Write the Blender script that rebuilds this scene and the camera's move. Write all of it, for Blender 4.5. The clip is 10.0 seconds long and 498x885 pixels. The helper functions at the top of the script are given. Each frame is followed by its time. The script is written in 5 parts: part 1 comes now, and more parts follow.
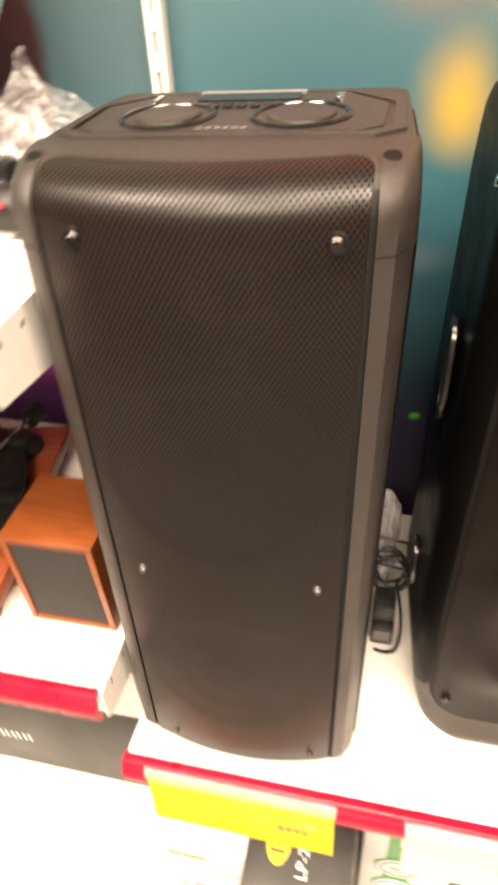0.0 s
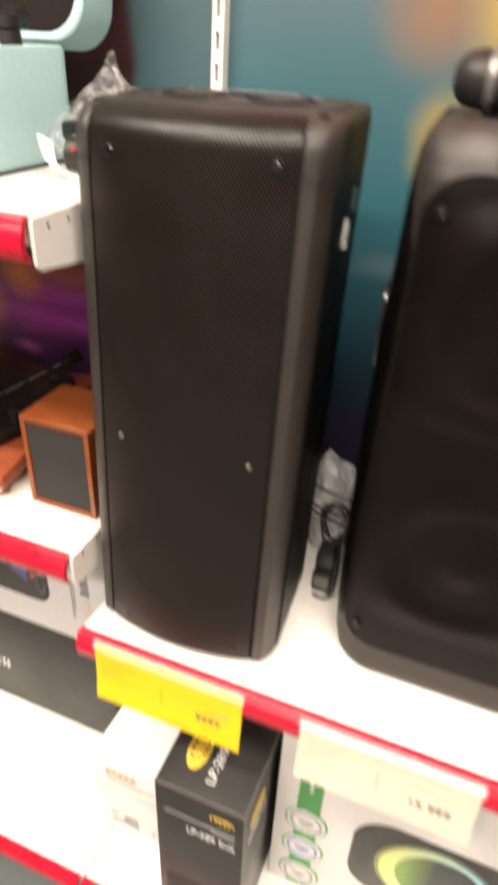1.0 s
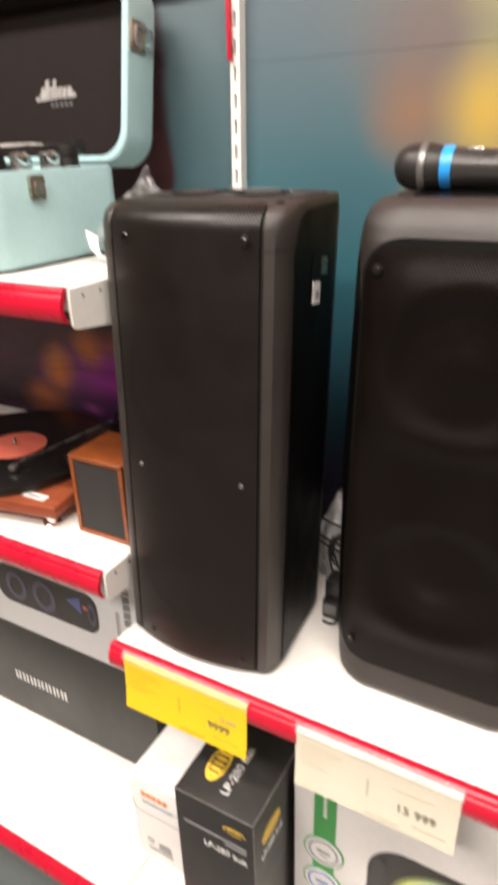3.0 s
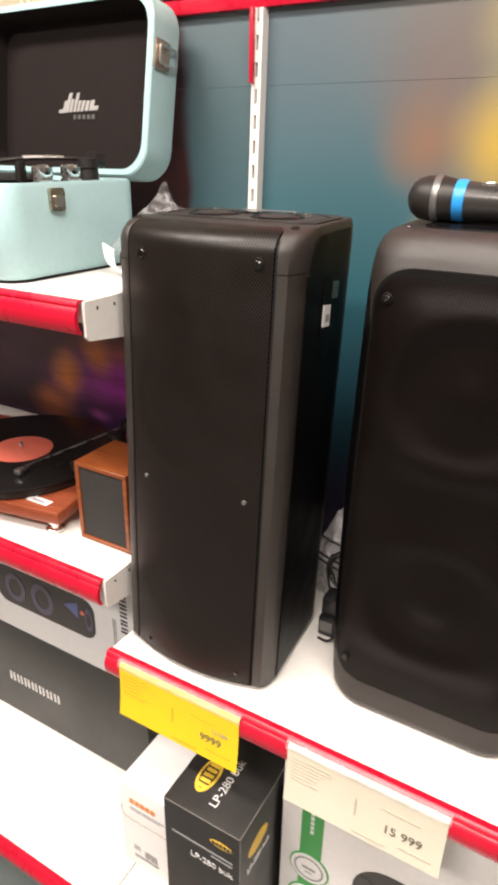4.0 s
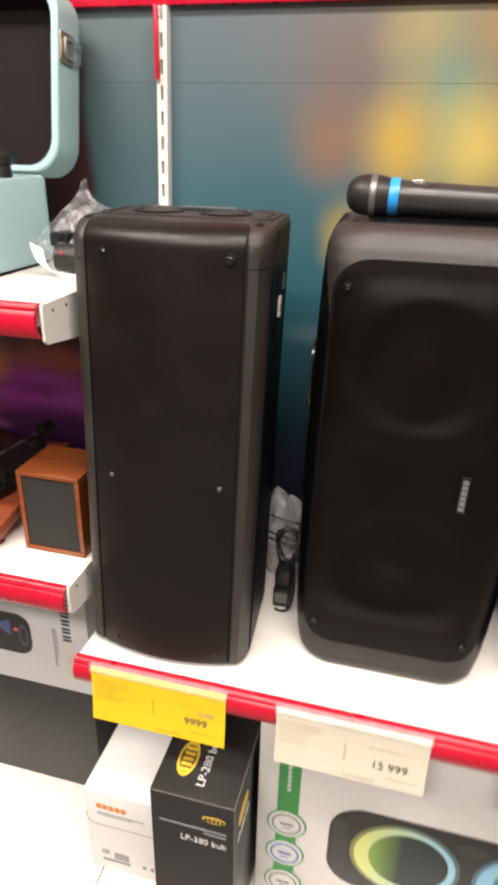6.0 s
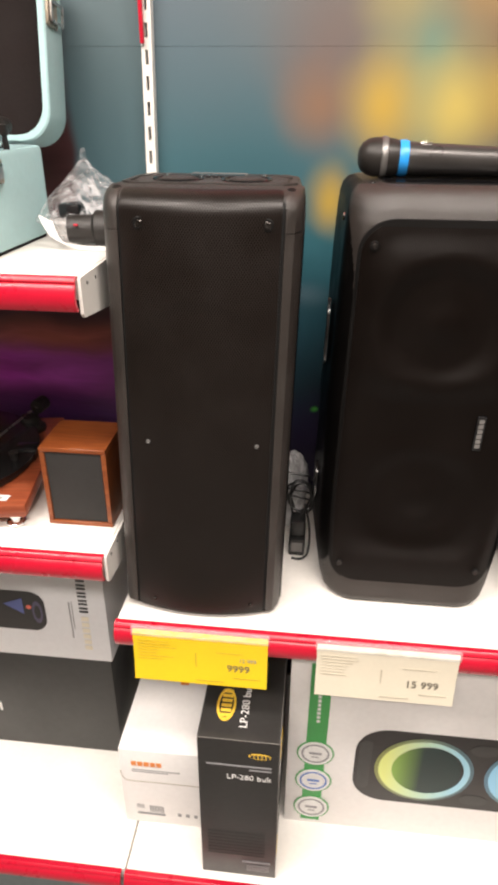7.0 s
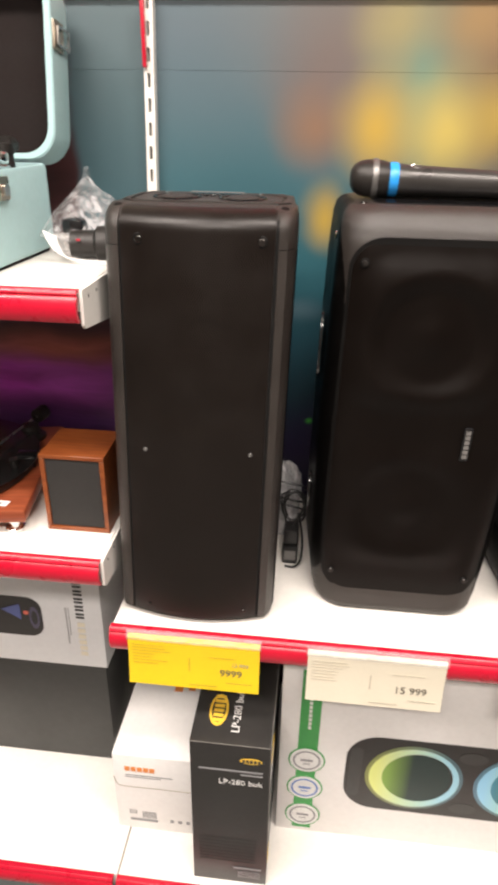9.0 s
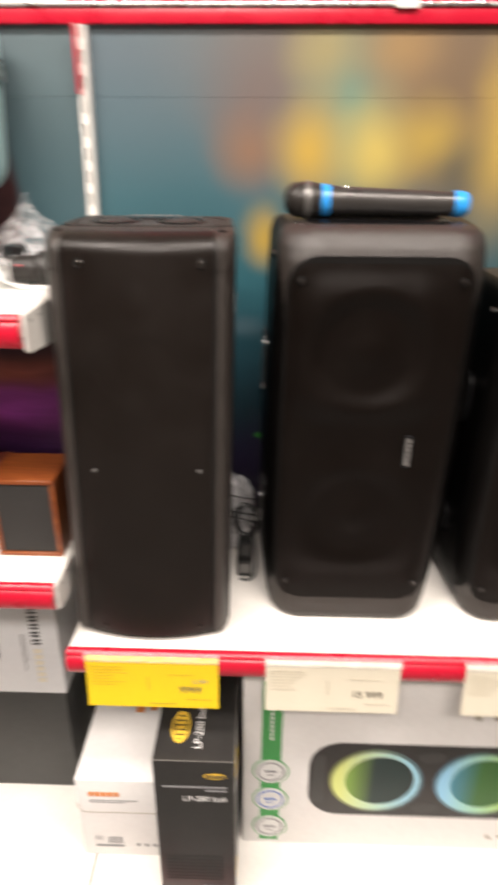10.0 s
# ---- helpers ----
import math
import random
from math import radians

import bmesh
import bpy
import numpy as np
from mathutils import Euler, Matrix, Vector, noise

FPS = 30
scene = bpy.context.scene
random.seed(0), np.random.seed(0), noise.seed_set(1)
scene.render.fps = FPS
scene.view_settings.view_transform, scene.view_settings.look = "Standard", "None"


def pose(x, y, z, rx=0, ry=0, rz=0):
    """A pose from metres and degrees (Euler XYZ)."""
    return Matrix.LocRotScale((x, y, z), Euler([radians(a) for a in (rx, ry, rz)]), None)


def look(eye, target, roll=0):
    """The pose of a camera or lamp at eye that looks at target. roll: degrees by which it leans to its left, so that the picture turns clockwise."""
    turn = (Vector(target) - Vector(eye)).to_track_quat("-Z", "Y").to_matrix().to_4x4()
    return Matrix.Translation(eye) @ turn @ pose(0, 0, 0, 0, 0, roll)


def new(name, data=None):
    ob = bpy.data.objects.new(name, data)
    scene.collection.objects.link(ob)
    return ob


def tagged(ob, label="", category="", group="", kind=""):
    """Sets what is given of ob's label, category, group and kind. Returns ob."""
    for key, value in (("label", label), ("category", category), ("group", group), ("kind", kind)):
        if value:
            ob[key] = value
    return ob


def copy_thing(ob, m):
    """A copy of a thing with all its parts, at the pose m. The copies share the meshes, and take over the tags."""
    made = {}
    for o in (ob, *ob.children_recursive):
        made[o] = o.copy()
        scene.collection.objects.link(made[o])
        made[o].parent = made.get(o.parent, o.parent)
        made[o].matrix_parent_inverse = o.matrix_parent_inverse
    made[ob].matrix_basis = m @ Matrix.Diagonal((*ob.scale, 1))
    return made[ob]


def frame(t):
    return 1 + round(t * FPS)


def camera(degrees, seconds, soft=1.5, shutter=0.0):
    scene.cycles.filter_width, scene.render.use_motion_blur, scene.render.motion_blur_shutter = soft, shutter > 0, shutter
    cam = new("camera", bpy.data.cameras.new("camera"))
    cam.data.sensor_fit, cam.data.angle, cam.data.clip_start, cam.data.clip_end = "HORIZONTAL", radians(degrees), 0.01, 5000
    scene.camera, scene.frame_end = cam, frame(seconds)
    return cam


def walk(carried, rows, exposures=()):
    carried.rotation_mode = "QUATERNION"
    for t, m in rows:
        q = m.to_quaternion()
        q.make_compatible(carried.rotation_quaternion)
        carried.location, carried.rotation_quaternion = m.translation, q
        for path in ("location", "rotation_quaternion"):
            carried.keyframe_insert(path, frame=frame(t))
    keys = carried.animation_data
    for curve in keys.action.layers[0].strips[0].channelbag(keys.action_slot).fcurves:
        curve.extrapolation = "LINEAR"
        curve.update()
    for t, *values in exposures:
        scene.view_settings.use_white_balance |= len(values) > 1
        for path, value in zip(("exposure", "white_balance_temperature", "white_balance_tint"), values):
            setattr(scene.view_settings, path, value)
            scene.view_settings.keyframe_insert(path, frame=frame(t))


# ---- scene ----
cam = camera(42.1, 10.0, soft=3.7, shutter=1.0)
PATH = [
    (0, (0.227, -0.254, 1.442), (-0.192, 1.232, 0.171), -4.8),
    (0.1, (0.228, -0.274, 1.437), (-0.163, 1.226, 0.173), -2.6),
    (0.3, (0.224, -0.325, 1.41), (-0.001, 1.193, 0.128), 3.6),
    (0.4, (0.242, -0.356, 1.406), (-0.028, 1.198, 0.176), 4.6),
    (0.5, (0.243, -0.371, 1.400), (-0.046, 1.191, 0.185), 4.2),
    (0.6, (0.26, -0.388, 1.406), (-0.11, 1.195, 0.242), 3.5),
    (0.9, (0.329, -0.407, 1.407), (-0.228, 1.192, 0.342), 3.4),
    (1, (0.356, -0.418, 1.397), (-0.239, 1.163, 0.326), 2.7),
    (1.5, (0.45, -0.436, 1.375), (-0.277, 1.128, 0.362), -0.1),
    (2, (0.491, -0.471, 1.383), (-0.34, 1.057, 0.396), -1.2),
    (2.5, (0.497, -0.488, 1.389), (-0.348, 1.057, 0.44), -0.8),
    (3, (0.496, -0.491, 1.399), (-0.401, 1.087, 0.558), -1.7),
    (3.2, (0.49, -0.496, 1.406), (-0.438, 1.08, 0.596), -1.3),
    (4.3, (0.497, -0.499, 1.413), (-0.402, 1.091, 0.597), 1.2),
    (4.5, (0.494, -0.503, 1.412), (-0.414, 1.089, 0.612), 1.2),
    (5, (0.487, -0.519, 1.415), (-0.452, 1.053, 0.609), 0.9),
    (5.5, (0.474, -0.537, 1.419), (-0.381, 1.072, 0.594), -1.1),
    (5.7, (0.44, -0.553, 1.421), (-0.238, 1.142, 0.604), -0.4),
    (6.8, (0.257, -0.642, 1.426), (0.035, 1.128, 0.521), 1.0),
    (7, (0.249, -0.644, 1.429), (0.065, 1.116, 0.497), 0.4),
    (7.5, (0.245, -0.654, 1.431), (0.039, 1.133, 0.558), 1.1),
    (8, (0.245, -0.66, 1.43), (0.017, 1.123, 0.555), 1.5),
    (8.5, (0.251, -0.664, 1.435), (0.02, 1.118, 0.557), 1.2),
    (9, (0.258, -0.668, 1.434), (0.074, 1.112, 0.542), 1.0),
    (9.5, (0.259, -0.681, 1.442), (0.104, 1.119, 0.583), 0.7),
    (9.8, (0.257, -0.683, 1.443), (0.121, 1.124, 0.597), 0.7),
    (9.9, (0.268, -0.683, 1.441), (0.16, 1.129, 0.601), 0.5),
    (10, (0.27, -0.681, 1.442), (0.217, 1.129, 0.592), 0.3),
]
EXPOSURES = [(0.0, 0.9, 8000, 17), (0.4, 0.6, 7600, 16), (0.8, 0.40, 7100, 14), (1.3, 0.2, 6700, 14.5), (2.0, 0.05, 6500, 14.5), (3.0, 0.06, 6500, 14.5), (4.5, 0.18, 6500, 14.5), (5.0, 0.27, 6500, 14.5), (5.5, 0.0, 6500, 14.5), (7.0, -0.03, 6500, 14.5), (10.0, 0.0, 6500, 14.5)]
walk(cam, [(t, look(eye, target, roll)) for t, eye, target, roll in PATH], EXPOSURES)

# ---- light: a shop with rows of ceiling lights ----
world = bpy.data.worlds.new("world")
scene.world = world
world.use_nodes = True
world.node_tree.nodes["Background"].inputs[0].default_value = (1.0, 0.95, 0.88, 1)
world.node_tree.nodes["Background"].inputs[1].default_value = 0.05


def ceiling_lamp(x, y, power, sx=1.2, sy=0.3):
    la = bpy.data.lights.new("ceiling_lamp", "AREA")
    la.shape, la.size, la.size_y, la.energy, la.color = "RECTANGLE", sx, sy, power, (1.0, 0.915, 0.81)
    ob = new("ceiling_lamp", la)
    ob.location = (x, y, 2.86)
    return ob


ceiling_lamp(-0.75, -0.75, 56)
ceiling_lamp(0.95, -0.75, 56)
ceiling_lamp(0.1, -1.9, 72)

# ---- materials ----


def mat(name, col, rough=0.5, metal=0.0, var=0.12, scale=30.0, bump=0.0, bscale=400.0, spec=0.5, coat=0.0):
    """Plain surface with mottling at two scales and a fine relief."""
    m = bpy.data.materials.new(name)
    m.use_nodes = True
    nt = m.node_tree
    n, l = nt.nodes, nt.links
    b = n["Principled BSDF"]
    b.inputs["Metallic"].default_value = metal
    b.inputs["Specular IOR Level"].default_value = spec
    b.inputs["Coat Weight"].default_value = coat
    tc = n.new("ShaderNodeTexCoord")
    n1, n2 = n.new("ShaderNodeTexNoise"), n.new("ShaderNodeTexNoise")
    n1.inputs["Scale"].default_value, n2.inputs["Scale"].default_value = scale, scale * 9
    n1.inputs["Detail"].default_value = 4
    l.new(tc.outputs["Object"], n1.inputs["Vector"])
    l.new(tc.outputs["Object"], n2.inputs["Vector"])
    ad = n.new("ShaderNodeMath")
    ad.operation = "ADD"
    l.new(n1.outputs[0], ad.inputs[0])
    l.new(n2.outputs[0], ad.inputs[1])
    mr = n.new("ShaderNodeMapRange")
    mr.inputs["From Min"].default_value, mr.inputs["From Max"].default_value = 0.6, 1.4
    mr.inputs["To Min"].default_value, mr.inputs["To Max"].default_value = 1 - var, 1 + var
    l.new(ad.outputs[0], mr.inputs["Value"])
    mx = n.new("ShaderNodeVectorMath")
    mx.operation = "SCALE"
    mx.inputs[0].default_value = col
    l.new(mr.outputs[0], mx.inputs["Scale"])
    l.new(mx.outputs[0], b.inputs["Base Color"])
    rr = n.new("ShaderNodeMapRange")
    rr.inputs["From Min"].default_value, rr.inputs["From Max"].default_value = 0.3, 0.7
    rr.inputs["To Min"].default_value, rr.inputs["To Max"].default_value = max(rough - 0.07, 0.02), min(rough + 0.07, 1)
    l.new(n1.outputs[0], rr.inputs["Value"])
    l.new(rr.outputs[0], b.inputs["Roughness"])
    if bump:
        n3 = n.new("ShaderNodeTexNoise")
        n3.inputs["Scale"].default_value = bscale
        l.new(tc.outputs["Object"], n3.inputs["Vector"])
        bp = n.new("ShaderNodeBump")
        bp.inputs["Strength"].default_value, bp.inputs["Distance"].default_value = bump, 0.002
        l.new(n3.outputs[0], bp.inputs["Height"])
        l.new(bp.outputs[0], b.inputs["Normal"])
    return m


def grille_mat(name, col, hole, pitch=0.0026, gloss=0.3):
    """Perforated black metal: staggered rows of small holes."""
    m = mat(name, col, 0.37, 0.0, 0.1, 20)
    n, l = m.node_tree.nodes, m.node_tree.links
    b = n["Principled BSDF"]
    tc = n.new("ShaderNodeTexCoord")
    sp = n.new("ShaderNodeSeparateXYZ")
    l.new(tc.outputs["UV"], sp.inputs[0])

    def math_node(op, a, c):
        k = n.new("ShaderNodeMath")
        k.operation = op
        for i, v in ((0, a), (1, c)):
            if isinstance(v, (int, float)):
                k.inputs[i].default_value = v
            else:
                l.new(v, k.inputs[i])
        return k.outputs[0]

    # rows and columns along the sheet, in metres
    s = sp.outputs[1]
    u = math_node("SINE", math_node("MULTIPLY", sp.outputs[0], 2 * math.pi / pitch), 0)
    v = math_node("SINE", math_node("MULTIPLY", s, 2 * math.pi / pitch / 1.6), 0)
    d = math_node("MULTIPLY", u, v)
    mk = n.new("ShaderNodeMapRange")
    mk.inputs["From Min"].default_value, mk.inputs["From Max"].default_value = 0.05, 0.45
    l.new(d, mk.inputs["Value"])
    mix = n.new("ShaderNodeMix")
    mix.data_type = "RGBA"
    src = b.inputs["Base Color"].links[0].from_socket
    l.new(mk.outputs[0], mix.inputs[0])
    l.new(src, mix.inputs[6])
    mix.inputs[7].default_value = (*hole, 1)
    l.new(mix.outputs[2], b.inputs["Base Color"])
    sub = math_node("SUBTRACT", 1.0, mk.outputs[0])
    l.new(math_node("ADD", math_node("MULTIPLY", sub, gloss), gloss * 0.5), b.inputs["Specular IOR Level"])
    bp = n.new("ShaderNodeBump")
    bp.inputs["Strength"].default_value, bp.inputs["Distance"].default_value = 0.17, 0.0005
    l.new(sub, bp.inputs["Height"])
    l.new(bp.outputs[0], b.inputs["Normal"])
    return m


def wood_mat(name, c1, c2):
    m = mat(name, c1, 0.38, 0, 0.1, 18)
    n, l = m.node_tree.nodes, m.node_tree.links
    b = n["Principled BSDF"]
    tc, mp = n.new("ShaderNodeTexCoord"), n.new("ShaderNodeMapping")
    mp.inputs["Scale"].default_value = (6, 60, 60)
    l.new(tc.outputs["Object"], mp.inputs[0])
    ns = n.new("ShaderNodeTexNoise")
    ns.inputs["Scale"].default_value, ns.inputs["Detail"].default_value, ns.inputs["Distortion"].default_value = 3, 6, 0.6
    l.new(mp.outputs[0], ns.inputs["Vector"])
    cr = n.new("ShaderNodeValToRGB")
    cr.color_ramp.elements[0].position, cr.color_ramp.elements[1].position = 0.35, 0.7
    cr.color_ramp.elements[0].color, cr.color_ramp.elements[1].color = (*c2, 1), (*c1, 1)
    l.new(ns.outputs[0], cr.inputs[0])
    l.new(cr.outputs[0], b.inputs["Base Color"])
    return m


def print_mat(name, base, blobs, rough=0.45, field=None, strands=0.0):
    """A blurred photographic print: soft blots (x, z, rx, rz, colour, strength) over a ground that shifts with height.
    field: (x0, x1, z0, z1, ground), where a second picture begins; strands: long streaks along x."""
    m = bpy.data.materials.new(name)
    m.use_nodes = True
    n, l = m.node_tree.nodes, m.node_tree.links
    b = n["Principled BSDF"]
    b.inputs["Roughness"].default_value = rough
    tc = n.new("ShaderNodeTexCoord")
    ns = n.new("ShaderNodeTexNoise")
    ns.inputs["Scale"].default_value = 9
    l.new(tc.outputs["Object"], ns.inputs["Vector"])
    sc = n.new("ShaderNodeVectorMath")
    sc.operation = "SCALE"
    sc.inputs["Scale"].default_value = 0.035
    l.new(ns.outputs[1], sc.inputs[0])
    wp = n.new("ShaderNodeVectorMath")
    l.new(tc.outputs["Object"], wp.inputs[0])
    l.new(sc.outputs[0], wp.inputs[1])
    sp = n.new("ShaderNodeSeparateXYZ")
    l.new(wp.outputs[0], sp.inputs[0])
    cr = n.new("ShaderNodeValToRGB")
    mr = n.new("ShaderNodeMapRange")
    mr.inputs["From Min"].default_value, mr.inputs["From Max"].default_value = 0.8, 1.7
    l.new(sp.outputs[2], mr.inputs["Value"])
    l.new(mr.outputs[0], cr.inputs[0])
    e = cr.color_ramp.elements
    e[0].position, e[0].color = base[0][0], (*base[0][1], 1)
    e[1].position, e[1].color = base[-1][0], (*base[-1][1], 1)
    for p, c in base[1:-1]:
        k = e.new(p)
        k.color = (*c, 1)
    last = cr.outputs[0]
    for x, z, rx, rz, c, st in blobs:
        sb = n.new("ShaderNodeVectorMath")
        sb.operation = "SUBTRACT"
        l.new(wp.outputs[0], sb.inputs[0])
        sb.inputs[1].default_value = (x + 0.017, 0.4, z + 0.017)
        dv = n.new("ShaderNodeVectorMath")
        dv.operation = "MULTIPLY"
        l.new(sb.outputs[0], dv.inputs[0])
        dv.inputs[1].default_value = (1 / rx, 0, 1 / rz)
        ln = n.new("ShaderNodeVectorMath")
        ln.operation = "LENGTH"
        l.new(dv.outputs[0], ln.inputs[0])
        k = n.new("ShaderNodeMapRange")
        k.interpolation_type = "SMOOTHSTEP"
        k.inputs["From Min"].default_value, k.inputs["From Max"].default_value = 1.22, -0.05
        k.inputs["To Max"].default_value = st
        l.new(ln.outputs["Value"], k.inputs["Value"])
        mx = n.new("ShaderNodeMix")
        mx.data_type = "RGBA"
        l.new(k.outputs[0], mx.inputs[0])
        l.new(last, mx.inputs[6])
        mx.inputs[7].default_value = (*c, 1)
        last = mx.outputs[2]
    if strands:
        mp, sn, sr, sv = n.new("ShaderNodeMapping"), n.new("ShaderNodeTexNoise"), n.new("ShaderNodeMapRange"), n.new("ShaderNodeVectorMath")
        mp.inputs["Scale"].default_value = (5, 1, 34)
        mp.inputs["Rotation"].default_value = (0, radians(-9), 0)
        l.new(wp.outputs[0], mp.inputs[0])
        l.new(mp.outputs[0], sn.inputs["Vector"])
        sn.inputs["Scale"].default_value, sn.inputs["Detail"].default_value, sn.inputs["Distortion"].default_value = 1.0, 3, 0.5
        sr.inputs["From Min"].default_value, sr.inputs["From Max"].default_value = 0.3, 0.7
        sr.inputs["To Min"].default_value, sr.inputs["To Max"].default_value = 1 - strands, 1 + strands
        l.new(sn.outputs[0], sr.inputs["Value"])
        sv.operation = "SCALE"
        l.new(last, sv.inputs[0])
        l.new(sr.outputs[0], sv.inputs["Scale"])
        last = sv.outputs[0]
    if field:
        x0, x1, z0, z1, ground = field
        kx, kz, km, fr, fm = n.new("ShaderNodeMapRange"), n.new("ShaderNodeMapRange"), n.new("ShaderNodeMath"), n.new("ShaderNodeValToRGB"), n.new("ShaderNodeMix")
        kx.interpolation_type = "SMOOTHSTEP"
        kx.inputs["From Min"].default_value, kx.inputs["From Max"].default_value = x0, x1
        kz.inputs["From Min"].default_value, kz.inputs["From Max"].default_value = z0, z1
        l.new(sp.outputs[0], kx.inputs["Value"])
        l.new(sp.outputs[2], kz.inputs["Value"])
        km.operation = "MULTIPLY"
        l.new(kx.outputs[0], km.inputs[0])
        l.new(kz.outputs[0], km.inputs[1])
        l.new(mr.outputs[0], fr.inputs[0])
        fe = fr.color_ramp.elements
        fe[0].position, fe[0].color = ground[0][0], (*ground[0][1], 1)
        fe[1].position, fe[1].color = ground[-1][0], (*ground[-1][1], 1)
        for p, c in ground[1:-1]:
            fe.new(p).color = (*c, 1)
        fm.data_type = "RGBA"
        l.new(km.outputs[0], fm.inputs[0])
        l.new(last, fm.inputs[6])
        l.new(fr.outputs[0], fm.inputs[7])
        last = fm.outputs[2]
    l.new(last, b.inputs["Base Color"])
    return m


def film_mat(name, low=0.05, high=0.42):
    """Thin clear plastic: mostly see-through, with wrinkled gloss."""
    m = bpy.data.materials.new(name)
    m.use_nodes = True
    n, l = m.node_tree.nodes, m.node_tree.links
    b = n["Principled BSDF"]
    b.inputs["Base Color"].default_value = (0.85, 0.85, 0.87, 1)
    b.inputs["Roughness"].default_value = 0.08
    tr, mx = n.new("ShaderNodeBsdfTransparent"), n.new("ShaderNodeMixShader")
    ns, k = n.new("ShaderNodeTexNoise"), n.new("ShaderNodeMapRange")
    tc = n.new("ShaderNodeTexCoord")
    l.new(tc.outputs["Object"], ns.inputs["Vector"])
    ns.inputs["Scale"].default_value, ns.inputs["Detail"].default_value, ns.inputs["Distortion"].default_value = 30, 3, 2.5
    k.inputs["From Min"].default_value, k.inputs["From Max"].default_value = 0.42, 0.75
    k.inputs["To Min"].default_value, k.inputs["To Max"].default_value = low, high
    l.new(ns.outputs[0], k.inputs["Value"])
    l.new(k.outputs[0], mx.inputs[0])
    l.new(tr.outputs[0], mx.inputs[1])
    l.new(b.outputs[0], mx.inputs[2])
    bp = n.new("ShaderNodeBump")
    bp.inputs["Strength"].default_value, bp.inputs["Distance"].default_value = 1.0, 0.01
    l.new(ns.outputs[0], bp.inputs["Height"])
    l.new(bp.outputs[0], b.inputs["Normal"])
    l.new(mx.outputs[0], n["Material Output"].inputs[0])
    return m


def ramp_x_mat(name, x0, x1, c0, c1):
    """Printed colour that runs from one hue to another along x."""
    m = bpy.data.materials.new(name)
    m.use_nodes = True
    n, l = m.node_tree.nodes, m.node_tree.links
    b = n["Principled BSDF"]
    b.inputs["Roughness"].default_value = 0.35
    tc, sp, k, cr = n.new("ShaderNodeTexCoord"), n.new("ShaderNodeSeparateXYZ"), n.new("ShaderNodeMapRange"), n.new("ShaderNodeValToRGB")
    l.new(tc.outputs["Object"], sp.inputs[0])
    k.inputs["From Min"].default_value, k.inputs["From Max"].default_value = x0, x1
    l.new(sp.outputs[0], k.inputs["Value"])
    l.new(k.outputs[0], cr.inputs[0])
    cr.color_ramp.elements[0].color, cr.color_ramp.elements[1].color = (*c0, 1), (*c1, 1)
    l.new(cr.outputs[0], b.inputs["Base Color"])
    return m


M_white = mat("white_enamel", (0.80, 0.78, 0.74), 0.4, 0, 0.04, 14, 0.05, 600)
M_red = mat("red_plastic", (0.52, 0.006, 0.028), 0.3, 0, 0.08, 25, 0.05, 500)
M_black = mat("black_plastic", (0.012, 0.0102, 0.0092), 0.42, 0, 0.2, 25, 0.25, 1500)
M_frame = mat("charcoal_plastic", (0.0225, 0.0178, 0.0152), 0.44, 0, 0.15, 25, 0.3, 1700, 0.75)
M_gloss = mat("gloss_black", (0.008, 0.008, 0.009), 0.16, 0, 0.2, 15)
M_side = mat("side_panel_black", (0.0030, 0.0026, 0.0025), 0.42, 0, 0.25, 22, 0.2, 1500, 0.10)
M_grille = grille_mat("perforated_black", (0.0090, 0.0060, 0.0048), (0.0034, 0.0023, 0.0018), 0.0031, 0.28)
M_grille2 = grille_mat("perforated_charcoal", (0.0056, 0.0037, 0.0030), (0.0028, 0.0019, 0.0015), 0.0028, 0.12)
M_flank = mat("flank_black", (0.0025, 0.0022, 0.0021), 0.40, 0, 0.15, 25, 0.1, 900, 0.10)
# Near-black colour carries the shade inside screw cups, ports and a grille gap.
M_cup = mat("shaded_recess", (0.004, 0.0036, 0.0034), 0.6, 0, 0.1, 30, 0, 400, 0.2)
# Near-black stand-in for the shade in slots, holes, seams and pockets.
M_dark = mat("recess_shade", (0.006, 0.006, 0.006), 0.8)
M_steel = mat("steel", (0.62, 0.6, 0.58), 0.28, 1.0, 0.1, 60)
M_chrome = mat("chrome", (0.8, 0.8, 0.8), 0.08, 1.0, 0.05, 40)
M_bronze = mat("aged_nickel", (0.5, 0.42, 0.33), 0.3, 1.0, 0.15, 60)
M_wood = wood_mat("cherry_wood", (0.28, 0.078, 0.019), (0.18, 0.042, 0.010))
M_wood2 = wood_mat("cherry_wood_plinth", (0.30, 0.075, 0.03), (0.19, 0.04, 0.015))
M_cloth = mat("black_cloth", (0.025, 0.024, 0.023), 0.85, 0, 0.25, 60, 0.5, 2500)
M_mint = mat("mint_leatherette", (0.385, 0.595, 0.615), 0.5, 0, 0.05, 18, 0.3, 1400)
M_lining = mat("dark_lining", (0.013, 0.009, 0.0085), 0.8, 0, 0.2, 30, 0.3, 1500, 0.2)
M_vinyl = mat("vinyl", (0.008, 0.008, 0.008), 0.16, 0, 0.1, 20)
vn = M_vinyl.node_tree
tg = vn.nodes.new("ShaderNodeTangent")
tg.direction_type, tg.axis = "RADIAL", "Z"
vn.nodes["Principled BSDF"].inputs["Anisotropic"].default_value = 0.85
vn.nodes["Principled BSDF"].inputs["Roughness"].default_value = 0.3
vn.links.new(tg.outputs[0], vn.nodes["Principled BSDF"].inputs["Tangent"])
M_label = mat("salmon_label", (0.72, 0.16, 0.11), 0.5, 0, 0.06, 60)
